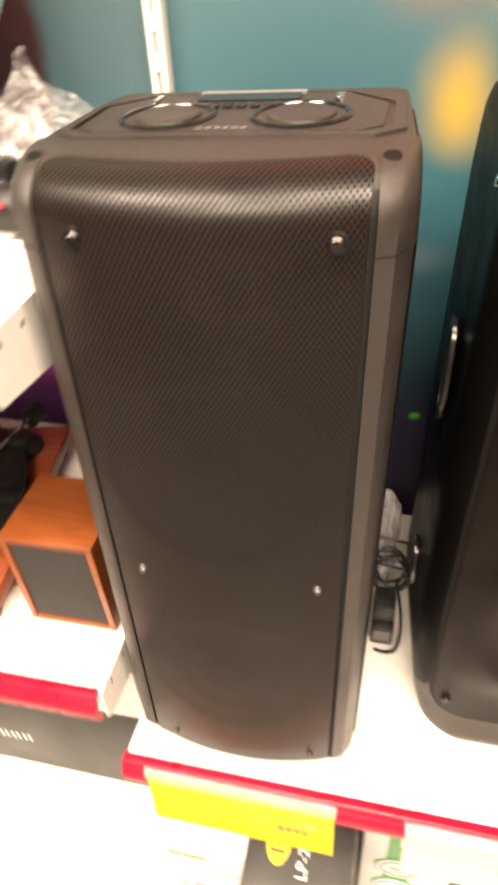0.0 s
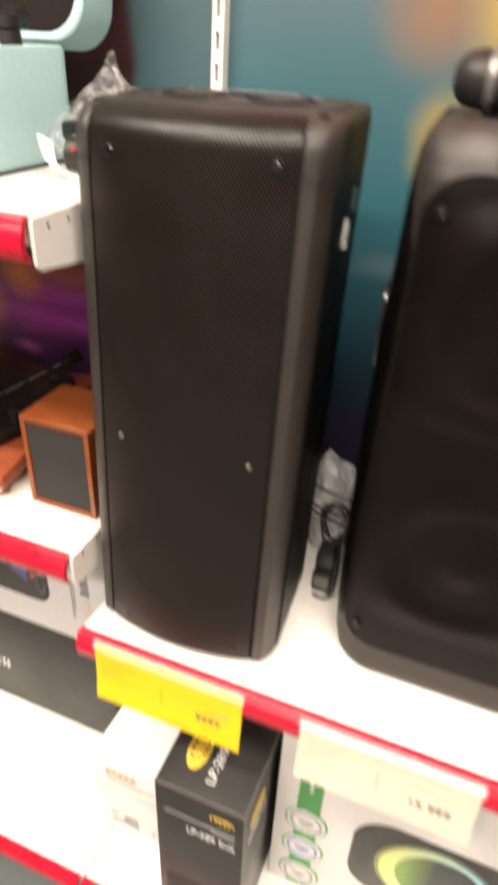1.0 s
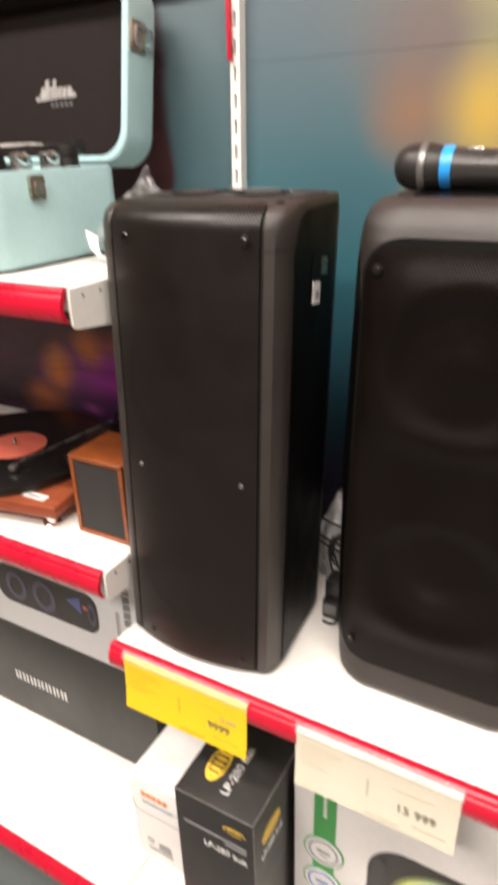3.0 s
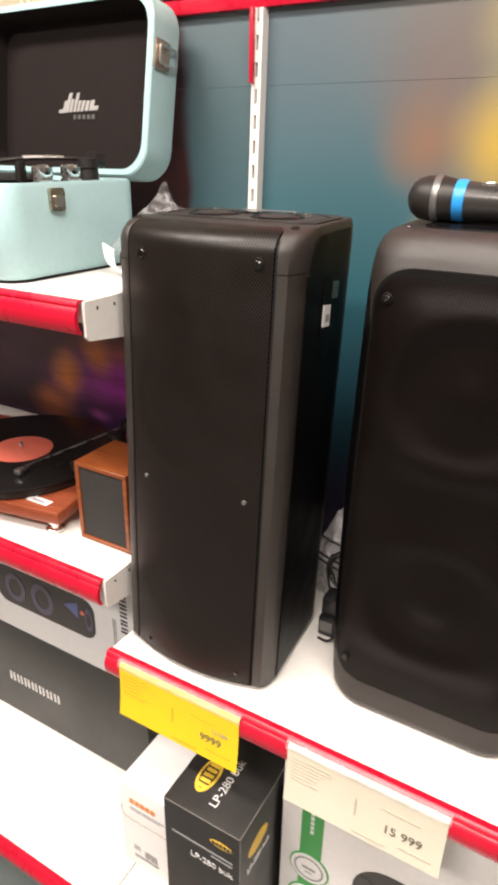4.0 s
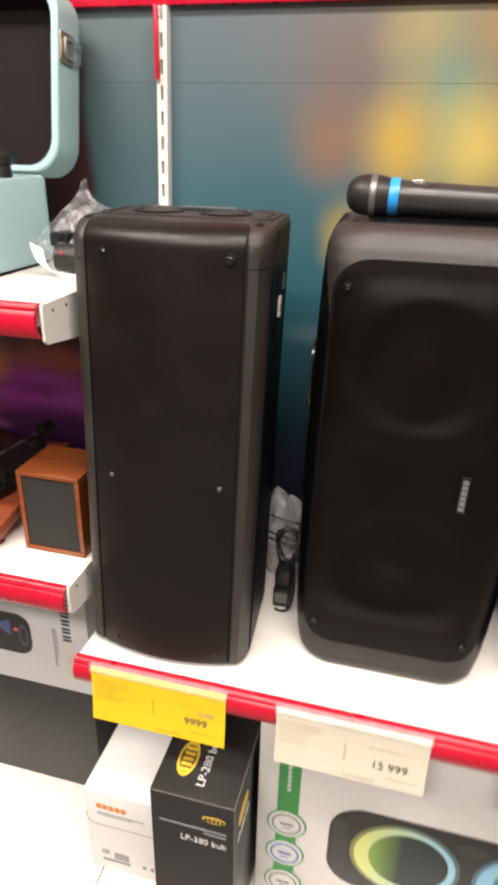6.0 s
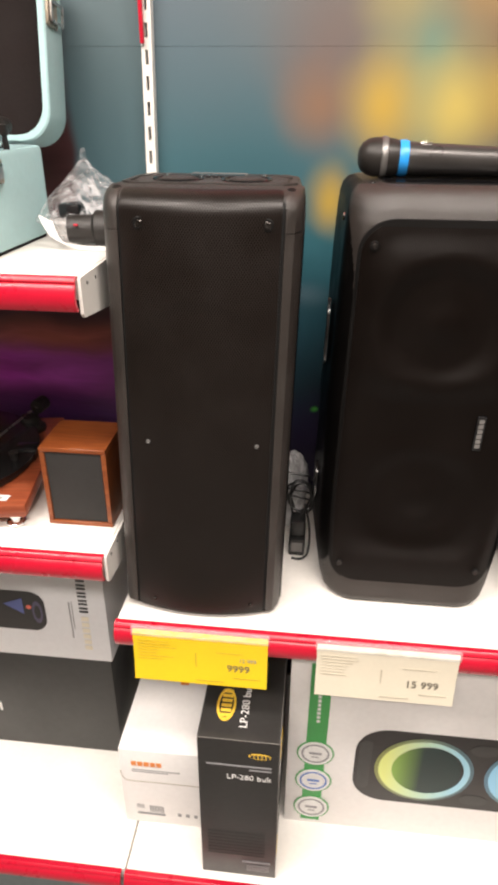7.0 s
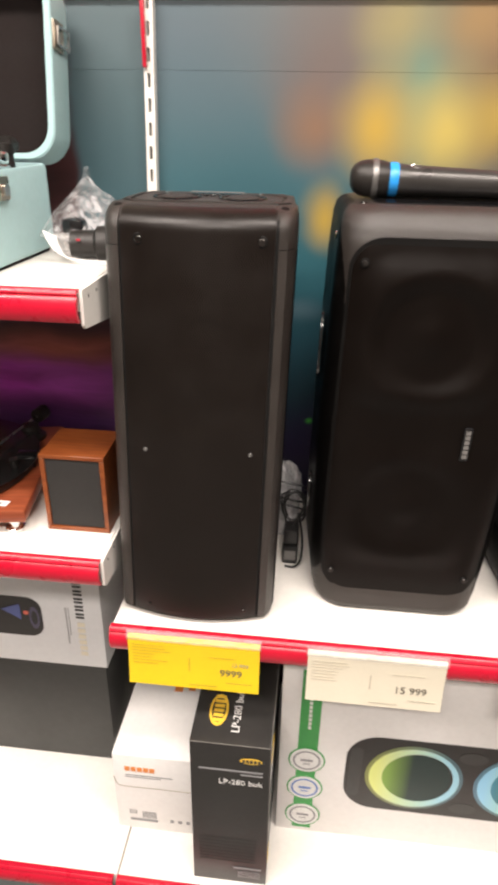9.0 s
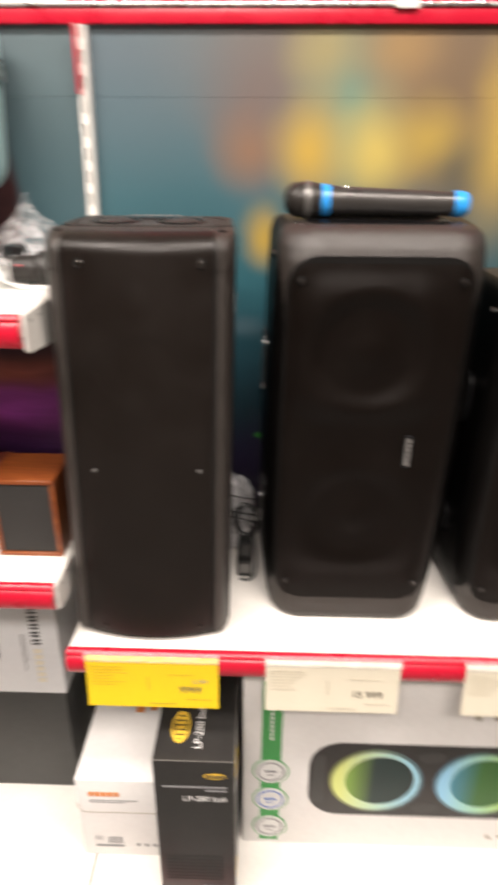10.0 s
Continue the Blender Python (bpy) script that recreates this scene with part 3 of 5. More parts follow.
price_tag(0.027, 0.210, 0.796, M_yellow, "9999", "12 999", M_olive, "yellow shelf price tag reading 9999 on the red rail")
price_tag(0.275, 0.458, 0.796, M_cream, "15 999", "", M_faint, "cream shelf price tag reading 15 999 on the red rail")
price_tag(0.546, 0.729, 0.796, M_cream, "", "", M_faint, "cream shelf price tag with faint print on the red rail")
price_tag(-0.383, -0.200, 0.899, M_cream, "", "", M_faint, "cream shelf price tag on the turntable shelf rail", 0.056, -0.0055)
price_tag(-0.330, -0.147, 1.260, M_cream, "", "", M_faint, "cream shelf price tag on the upper shelf rail", 0.058, -0.0055)


# ---- the tall loudspeaker with a full-height grille ----
def front_curve(x, xc, half, y0, bulge):
    return y0 + bulge * (abs(x - xc) / half) ** 2


def screw(at, nrm, parent, r=0.0036, material=None):
    s = part("screw", lathe([(0, -0.001), (r, -0.001), (r, 0.0012), (r * 0.75, 0.0022), (r * 0.3, 0.0024), (0, 0.0018)], at, nrm, 14), material or M_screw, parent, "small screw coloured paler for its glint" if material is M_collar else "small black screw")
    return s


def tall_speaker():
    xl, xr, xc, zb, zt = 0.010, 0.226, 0.1185, 0.803, 1.351
    t = thing("party_speaker", (xc, 0.11, zb), "tall black plastic loudspeaker with a full-height perforated front grille", "loudspeaker", "loudspeakers on the shelf")

    gx0, gx1, s0, z_roll, roll_y, roll_z, arc = 0.0345, 0.2042, 0.812, 1.327, 0.029, 0.022, 0.0402

    def tuck(y):
        """How far the sides draw in towards the back."""
        return 0.010 * max(0.0, (y - 0.068) / 0.132)

    def roll(z):
        """How far the grille leans back at a height."""
        q = min(1.0, max(0.0, (z - z_roll) / roll_z))
        return roll_y * (1 - math.sqrt(1 - q * q))

    fx = [gx0 - 0.0036, gx0 - 0.0034] + [gx0 - 0.0034 + (gx1 - gx0 + 0.0068) * k / 14 for k in range(1, 14)] + [gx1 + 0.0034, gx1 + 0.0036]

    def ring(z, ins, back=0.0):
        """Outline at a height: bowed front with the grille's recess, corner columns, straight sides, chamfered back."""
        x0, x1 = xl + ins, xr - ins
        pts = [(x0 + 0.0085, front_curve(x0 + 0.0085, xc, 0.107, 0.0245, 0.022) - 0.001 + ins + back), (x0 + 0.018, front_curve(x0 + 0.018, xc, 0.107, 0.0245, 0.022) - 0.0012 + ins + back)]
        for k, x in enumerate(fx):
            deep = 0.0035 + roll(z) * 0.885 if 0 < k < len(fx) - 1 and z > 0.812 else back
            pts.append((x, front_curve(x, xc, 0.107, 0.0245, 0.022) + ins + deep))
        pts += [(x1 - 0.018, front_curve(x1 - 0.018, xc, 0.107, 0.0245, 0.022) - 0.0012 + ins + back), (x1 - 0.0085, front_curve(x1 - 0.0085, xc, 0.107, 0.0245, 0.022) - 0.001 + ins + back)]
        pts += [(x1 - 0.0042, 0.0495 + ins + back), (x1 - 0.0013, 0.057 + ins + back), (x1, 0.068 + ins + back)]
        back_side = [(tuck(y), y) for y in (0.095, 0.120, 0.145, 0.170, 0.192)] + [(0.0105, 0.201), (0.018, 0.207), (0.026, 0.208)]
        pts += [(x1 - a, b - ins) for a, b in back_side]
        pts += [(x0 + a, b - ins) for a, b in reversed(back_side)]
        pts += [(x0, 0.068 + ins + back), (x0 + 0.0013, 0.057 + ins + back), (x0 + 0.0042, 0.0495 + ins + back)]
        return [Vector((x, y, z)) for x, y in pts]

    part("body", loft([ring(zb + 0.003, 0.010), ring(zb + 0.006, 0.004), ring(0.8119, 0.0), ring(0.8125, 0.0)] + [ring(1.06, 0.0), ring(1.3085, 0.0)]), M_frame, t)
    part("seam", loft([ring(1.3085, 0.0012), ring(1.3095, 0.0012)]), M_dark, t)
    cap_rings = [ring(1.3095, 0.0), ring(1.327, 0.0)]
    for k in range(1, 9):
        a = radians(90 * k / 8)
        cap_rings.append(ring(1.327 + 0.022 * math.sin(a), 0.003 * (1 - math.cos(a)), 0.0275 * (1 - math.cos(a))))
    part("top_cap", loft(cap_rings), M_frame, t)
    for x in (xl + 0.03, xr - 0.03):
        for y in (0.07, 0.17):
            part("foot", lathe([(0, 0), (0.009, 0), (0.009, 0.004), (0, 0.004)], (x, y, zb), (0, 0, 1), 12), M_rubber, t)
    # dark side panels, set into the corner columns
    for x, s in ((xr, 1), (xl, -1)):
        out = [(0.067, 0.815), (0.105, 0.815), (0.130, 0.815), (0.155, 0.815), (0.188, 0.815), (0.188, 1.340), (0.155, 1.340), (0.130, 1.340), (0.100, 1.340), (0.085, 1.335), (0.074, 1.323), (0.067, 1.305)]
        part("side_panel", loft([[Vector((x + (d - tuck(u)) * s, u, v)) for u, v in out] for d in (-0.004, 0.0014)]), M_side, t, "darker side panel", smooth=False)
    # grip recess with a small white sticker on the side
    out = round_rect(0.112, 0.172, 1.222, 1.296, 0.012)
    part("grip", frame_ring(out, round_rect(0.117, 0.167, 1.227, 1.291, 0.009), 0.0016, lambda u, v, w: Vector((xr + 0.0013 + w * 0.5 - tuck(u), u, v))), M_side, t)
    part("grip_pocket", prism(round_rect(0.117, 0.167, 1.227, 1.291, 0.009), 0.0006, lambda u, v, w: Vector((xr + 0.0013 + w - tuck(u), u, v))), M_side, t)
    st = part("sticker", prism([(0.116, 1.246), (0.138, 1.243), (0.138, 1.266), (0.116, 1.269)], 0.0008, lambda u, v, w: Vector((xr + 0.0022 + w - tuck(u), u, v))), M_lite, t, "white barcode sticker")
    part("print", prism([(0.123, 1.250), (0.133, 1.249), (0.133, 1.257), (0.123, 1.258)], 0.0004, lambda u, v, w: Vector((xr + 0.0031 + w - tuck(u), u, v))), M_mid, st)
    part("sticker", prism([(0.140, 1.272), (0.158, 1.270), (0.158, 1.288), (0.140, 1.290)], 0.0008, lambda u, v, w: Vector((xr + 0.0022 + w - tuck(u), u, v))), M_bronze, t, "dull gold sticker")
    # grille: bowed sheet that leans back and rolls over onto the top
    length = z_roll - s0 + arc

    def sheet(x, s, off):
        z = s0 + s
        y = front_curve(x, xc, 0.107, 0.0245, 0.022)
        nx = Vector((0, -1, 0))
        # shallow dips, shaped to shade like the two dark woofers behind the mesh
        for wz in (1.165, 0.945):
            q = math.hypot(x - xc, z - wz)
            k = min(max((0.076 - q) / 0.012, 0), 1)
            c = min(max((0.030 - q) / 0.012, 0), 1)
            y += (0.0008 if wz > 1.1 else 0.0004) * k * k * (3 - 2 * k) - 0.0004 * c * c * (3 - 2 * c)
        if z > z_roll:
            a = radians(86) * (z - z_roll) / arc
            y, z = y + roll_y * (1 - math.cos(a)), z_roll + roll_z * math.sin(a)
            nx = Vector((0, -math.cos(a) / roll_y, math.sin(a) / roll_z)).normalized()
        return Vector((x, y, z)) + nx * off

    def sheet_normal(z):
        a = math.asin(min(1.0, max(0.0, (z - z_roll) / roll_z)))
        return Vector((0, -math.cos(a) / roll_y, math.sin(a) / roll_z)).normalized()

    def sheet_mesh(grow, off0, off1, rows=130, cols=44):
        rr = 0.015 + grow
        ss = sorted({-grow + (length + 2 * grow) * i / rows for i in range(rows + 1)} | {length + grow - rr * (1 - math.cos(radians(90 * k / 8))) for k in range(9)} | {-grow + 0.3 * rr * (1 - math.cos(radians(90 * k / 5))) for k in range(6)})
        bm = bmesh.new()
        grid = []
        for s in ss:
            up, lo = length + grow - s, s + grow
            ins = 0.0
            if up < rr:
                ins = rr - math.sqrt(max(rr * rr - (rr - up) ** 2, 0))
            elif lo < 0.3 * rr:
                q = 0.3 * rr
                ins = q - math.sqrt(max(q * q - (q - lo) ** 2, 0))
            a, b = gx0 - grow + ins, gx1 + grow - ins
            grid.append([bm.verts.new(sheet(a + (b - a) * i / cols, s, off1)) for i in range(cols + 1)])
        rim = [bm.verts.new(Vector(v.co)) for v in grid[0]]
        for r0, r1 in zip(grid, grid[1:]):
            for i in range(cols):
                bm.faces.new((r0[i], r0[i + 1], r1[i + 1], r1[i]))
        for v in rim:
            bm.verts.remove(v)
        edges = [e for e in bm.edges if len(e.link_faces) == 1]
        ext = bmesh.ops.extrude_edge_only(bm, edges=edges)
        for v in (g for g in ext["geom"] if isinstance(g, bmesh.types.BMVert)):
            v.co -= sheet_normal(v.co.z) * (off1 - off0)
        return bm

    # Added dark sheet paints the shade in the groove round the grille.
    part("grille_gap", sheet_mesh(0.0030, -0.0040, -0.0026), M_dark, t)
    part("grille", sheet_mesh(0.0, -0.0024, 0.0008), M_grille, t, "black perforated metal grille", run=lambda c: c.z if c.z < z_roll else z_roll + arc / 1.5 * math.asin(min(1.0, (c.z - z_roll) / (roll_z + 0.001))))
    for x, z in ((0.056, 1.3175), (0.190, 1.3175), (0.057, 1.066), (0.188, 1.066), (0.057, 0.826), (0.188, 0.826)):
        nrm = sheet_normal(z)
        at = Vector((x, front_curve(x, xc, 0.107, 0.0245, 0.022) + roll(z), z)) + nrm * 0.0009
        if z > 1.3:
            # Almost flat disc, dark to paint the shade of a screw recess.
            part("screw_cup", lathe([(0.0, 0.0), (0.0068, 0.0), (0.0060, 0.0007), (0.0, 0.0003)], at, nrm, 18), M_cup, t)
        # The middle pair gets a paler metal colour to paint its glint.
        screw(at, nrm, t, 0.0042 if z > 1.3 else 0.0027, M_collar if 1.0 < z < 1.1 else M_screw)
    rim_out = [(0.035, 0.092), (0.201, 0.092), (0.216, 0.104), (0.2125, 0.172), (0.201, 0.194), (0.035, 0.194), (0.0235, 0.172), (0.020, 0.104)]
    rim_in = [(0.038, 0.098), (0.197, 0.098), (0.208, 0.108), (0.208, 0.160), (0.180, 0.188), (0.055, 0.188), (0.027, 0.160), (0.027, 0.108)]
    part("top_rim", frame_ring(rim_out, rim_in, 0.0035, on_top(1.3475)), M_frame, t, "raised rim of the top")
    # control panel on top
    zt = 1.349
    part("control_panel", prism([(0.044, 0.101), (0.191, 0.101), (0.204, 0.110), (0.204, 0.158), (0.178, 0.186), (0.057, 0.186), (0.031, 0.158), (0.031, 0.110)], 0.0022, on_top(zt - 0.0005)), M_frame, t)
    for x in (0.078, 0.157):
        kn = part("dial_well", lathe([(0.0, 0.0003), (0.0245, 0.0003), (0.0262, 0.0030), (0.0280, 0.0034), (0.0292, 0.0022), (0.0292, 0.0), (0.0, 0.0)], (x, 0.132, zt + 0.0002), (0, 0, 1), 36), M_gloss, t, "glossy rimmed dial well")
        part("dial", lathe([(0, 0), (0.0200, 0), (0.0195, 0.0026), (0.0175, 0.0036), (0.0120, 0.0028), (0, 0.0028)], (x, 0.132, zt + 0.0005), (0, 0, 1), 32), M_frame, kn)
    display = part("display", prism(round_rect(0.086, 0.150, 0.166, 0.183, 0.002), 0.0016, on_top(zt + 0.0014)), M_gloss, t, "glossy dark display window")
    # Added strip whose grey paints the pale reflection at the display's far edge.
    part("bezel", loft([[Vector((x, y, z)) for y, z in ((0.1835, zt + 0.0012), (0.1880, zt + 0.0012), (0.1880, zt + 0.0036), (0.1868, zt + 0.0036), (0.1835, zt + 0.0030))] for x in (0.084, 0.152)]), M_dimmer, display, "added grey strip for the bright reflection along the display's far edge")
    for i in range(5):
        part("button", rbox(0.098 + i * 0.0085, 0.104 + i * 0.0085, 0.148, 0.153, zt + 0.0015, zt + 0.0042, 0.0008), M_gloss, t)
    for x in (0.060, 0.175):
        for y in (0.164, 0.171):
            part("button", lathe([(0, 0), (0.0032, 0), (0.003, 0.003), (0, 0.0034)], (x, y, zt + 0.0015), (0, 0, 1), 12), M_chrome, t)
    part("panel_print", bars(word_bars(0.103, 0.1035, 0.030, 0.005, 6), on_top(zt + 0.0018), 0.0004), M_dim, t)
    part("port", lathe([(0, 0), (0.0046, 0), (0.0046, 0.0012), (0.0036, 0.0016), (0, 0.0010)], (0.2110, 0.0640, 1.3476), (0, -0.35, 1), 16), M_cup, t)
    part("port", lathe([(0, 0), (0.0046, 0), (0.0046, 0.0012), (0.0036, 0.0016), (0, 0.0010)], (0.0255, 0.0640, 1.3476), (0, -0.35, 1), 16), M_cup, t)
    return t


lean(tall_speaker(), 0.022, 1.09, 0.026)


# ---- the wide loudspeaker with two woofers ----
def wide_speaker(xc):
    zb = 0.803
    t = thing("party_speaker", (xc, 0.19, zb), "wide black loudspeaker with rounded corners and two woofers behind mesh", "loudspeaker", "loudspeakers on the shelf")

    def ring(z, half, yf, yb, r, cx=xc):
        out = []
        n = 32
        for (sx, cy, a0) in ((1, yf + r, 270), (1, yb - 0.03, 0), (-1, yb - 0.03, 90), (-1, yf + r, 180)):
            rr = r if cy == yf + r else 0.03
            hw = half + 0.002 + (0.0 if cy == yf + r else 0.012 - 0.0050 * min(max((z - 0.83) / 0.16, 0.0), 1.0))
            for k in range(n + 1):
                a = radians(a0 + 90 * k / n)
                out.append(Vector((cx + sx * (hw - rr) + rr * math.cos(a), cy + rr * math.sin(a), z)))
        return out

    prof = [(0.8055, 0.104, 0.080, 0.28), (0.8075, 0.1075, 0.0755, 0.283), (0.814, 0.1115, 0.0745, 0.287), (0.828, 0.1165, 0.0805, 0.29), (0.842, 0.119, 0.0845, 0.29), (0.87, 0.1215, 0.0855, 0.29), (0.95, 0.1245, 0.086, 0.29), (1.08, 0.127, 0.086, 0.29), (1.2, 0.1265, 0.086, 0.29), (1.25, 0.126, 0.0862, 0.29), (1.27, 0.1258, 0.0864, 0.29), (1.29, 0.1255, 0.0865, 0.29), (1.314, 0.1245, 0.0885, 0.288), (1.330, 0.1235, 0.093, 0.286), (1.341, 0.1205, 0.100, 0.282), (1.3475, 0.115, 0.108, 0.276), (1.350, 0.108, 0.116, 0.27)]
    fine = [prof[0]]
    for p0, p1 in zip(prof, prof[1:]):
        steps = max(1, round((p1[0] - p0[0]) / 0.004))
        fine += [tuple(a + (b - a) * k / steps for a, b in zip(p0, p1)) for k in range(1, steps + 1)]
    bd = part("body", loft([ring(z, h, f, b, 0.042) for z, h, f, b in fine]), M_frame, t)
    bd.data.materials.append(M_flank)
    # glossy black flanks that reach round the corners to a thin lip beside the grille
    for p in bd.data.polygons[:-2]:
        k, z = p.index % 132, p.center.z
        side = (k + 0.5) / 32 if k < 32 else 1 - (k - 98.5) / 32 if 98 < k < 131 else 1.0 if k in (32, 33, 34, 96, 97, 98) else 0.0
        edge = min(max((z - 1.235) / 0.10, (0.875 - z) / 0.035, 0.0), 1.0)
        if side > 0.42 + 0.5 * edge ** 2:
            p.material_index = 1
    for dx in (-0.078, 0.078):
        for y in (0.097, 0.25):
            part("foot", lathe([(0, 0), (0.011, 0), (0.010, 0.005), (0, 0.005)], (xc + dx, y, zb), (0, 0, 1), 14), M_rubber, t)
    gx0, gx1, gz0, gz1 = xc - 0.1078, xc + 0.1078, 0.836, 1.316
    woof = ((xc - 0.008, 1.207), (xc - 0.006, 0.975))

    def relief(x, z):
        d = 0.0
        for wx, wz in woof:
            q = math.hypot(x - wx, z - wz)
            # rounded raised field with a dish for the cone in it
            fx, fz = max(abs(x - wx) - 0.05, 0), max(abs(z - wz) - 0.05, 0)
            f = math.hypot(fx, fz)
            k0 = 1 - min(max((f - 0.012) / 0.04, 0), 1)
            d += (0.0078 if wz > 1.1 else 0.0034) * k0 * k0 * (3 - 2 * k0)
            k = min(max((0.082 - q) / 0.032, 0), 1)
            d -= (0.0092 if wz > 1.1 else 0.0046) * k * k * (3 - 2 * k)
            c = min(max((0.034 - q) / 0.03, 0), 1)
            d += 0.0035 * c * c * (3 - 2 * c)
        return d

    def edge_y(x):
        a = abs(x - xc) - 0.088
        return 0.0865 + (0.0068 * (a / 0.022) ** 2 if a > 0 else 0)

    def sheet_mesh(grow, off, depth, rel, rows=92, cols=44):
        r = 0.034 + grow
        a0, a1, b0, b1 = gx0 - grow, gx1 + grow, gz0 - grow, gz1 + grow
        zs = sorted({b0 + (b1 - b0) * i / rows for i in range(rows + 1)} | {b1 - r * (1 - math.cos(radians(90 * k / 9))) for k in range(10)} | {b0 + r * (1 - math.cos(radians(90 * k / 9))) for k in range(10)})
        bm = bmesh.new()
        grid = []
        for z in zs:
            d = min(z - b0, b1 - z)
            ins = r - math.sqrt(max(r * r - (r - d) ** 2, 0)) if d < r else 0
            # the field narrows a little towards the base
            ins += 0.006 * max(0.0, (1.0 - z) / 0.16) ** 2
            row = []
            for i in range(cols + 1):
                x = a0 + ins + (a1 - a0 - 2 * ins) * i / cols
                back = 0.0034 * min(max((z - gz1 + 0.030) / 0.030, 0.0), 1.0) ** 2
                row.append(bm.verts.new((x, edge_y(x) - off - (relief(x, z) - back if rel else 0), z)))
            grid.append(row)
        for r0, r1 in zip(grid, grid[1:]):
            for i in range(cols):
                bm.faces.new((r0[i], r0[i + 1], r1[i + 1], r1[i]))
        ext = bmesh.ops.extrude_edge_only(bm, edges=[e for e in bm.edges if len(e.link_faces) == 1])
        for v in (g for g in ext["geom"] if isinstance(g, bmesh.types.BMVert)):
            v.co.y += depth
        return bm

    # Dark backing sheet stands in for shade along the grille's edge.
    part("grille_gap", sheet_mesh(0.0040, 0.0014, 0.014, False), M_cup, t)
    part("grille", sheet_mesh(0.0, 0.004, 0.010, True), M_grille2, t, "black perforated grille moulded round two woofers")
    for x, z in ((xc - 0.0945, 1.292), (xc + 0.0945, 1.292), (xc - 0.093, 0.866), (xc + 0.090, 0.866)):
        part("screw_cup", lathe([(0.0, 0.0), (0.0056, 0.0), (0.0048, 0.0008), (0.0, 0.0003)], (x, edge_y(x) - 0.0056, z), (0, -1, 0), 18), M_cup, t)
        screw(Vector((x, edge_y(x) - 0.0060, z)), Vector((0, -1, 0)), t, 0.0034)
    plate = part("name_plate", rbox(xc + 0.050, xc + 0.061, 0.0785, 0.084, 1.052, 1.098, 0.0015), M_gloss, t, "small dark name plate")
    part("name_mark", bars([(xc + 0.0525, xc + 0.0585, 1.056 + 0.0066 * i, 1.0612 + 0.0066 * i) for i in range(6)], front(0.0784), 0.0006), M_dimmer, plate)
    part("led_window", prism(round_rect(xc - 0.012, xc + 0.004, 1.066, 1.086, 0.004), 0.0006, front(0.0835)), M_gloss, t)
    # carry handle on top
    hn = part("handle", tube(spline([(xc - 0.085, 0.20, 1.345), (xc - 0.075, 0.20, 1.3505), (xc, 0.20, 1.3515), (xc + 0.075, 0.20, 1.3505), (xc + 0.085, 0.20, 1.345)], 6), 0.0055, 10), M_black, t)
    part("top_panel", prism(round_rect(xc - 0.088, xc + 0.088, 0.135, 0.255, 0.02), 0.0022, on_top(1.3495)), M_gloss, t)
    for dx in (-0.100, 0.100):
        part("screw", lathe([(0, 0), (0.004, 0), (0.0034, 0.0016), (0, 0.002)], (xc + dx, 0.140, 1.3490), (0, 0, 1), 12), M_gloss, t)
    # side fittings: chrome-rimmed ovals on the flank
    for s in (-1, 1):
        for y, z, ry, rz in ((0.175, 1.165, 0.022, 0.045), (0.185, 0.935, 0.020, 0.030)):
            x = xc + s * (0.1348 if z > 1 else 0.1320)
            sp = part("side_port", frame_ring(oval(y, z, ry, rz), oval(y, z, ry * 0.78, rz * 0.86), 0.003, lambda u, v, w: Vector((x + s * (w - 0.001), u, v))), M_gloss, t, "glossy oval rim on the flank")
            part("pocket", prism(oval(y, z, ry * 0.78, rz * 0.86), 0.0012, lambda u, v, w: Vector((x + s * (w - 0.0004), u, v))), M_dark, sp)
        part("flank_screw", lathe([(0, 0), (0.005, 0), (0.004, 0.0018), (0, 0.002)], (xc + s * 0.1275, 0.150, 1.312), (s, 0, 0.15), 12), M_chrome, t)
    return t


wide = lean(wide_speaker(0.399), 0.022, 1.13)
short = copy_thing(wide, pose(0.391 + 0.286, 0.19, 0.803) @ Matrix.Diagonal((0.96, 1, 0.868, 1)))
tagged(short, "slightly shorter black loudspeaker with rounded corners beside a wide one")


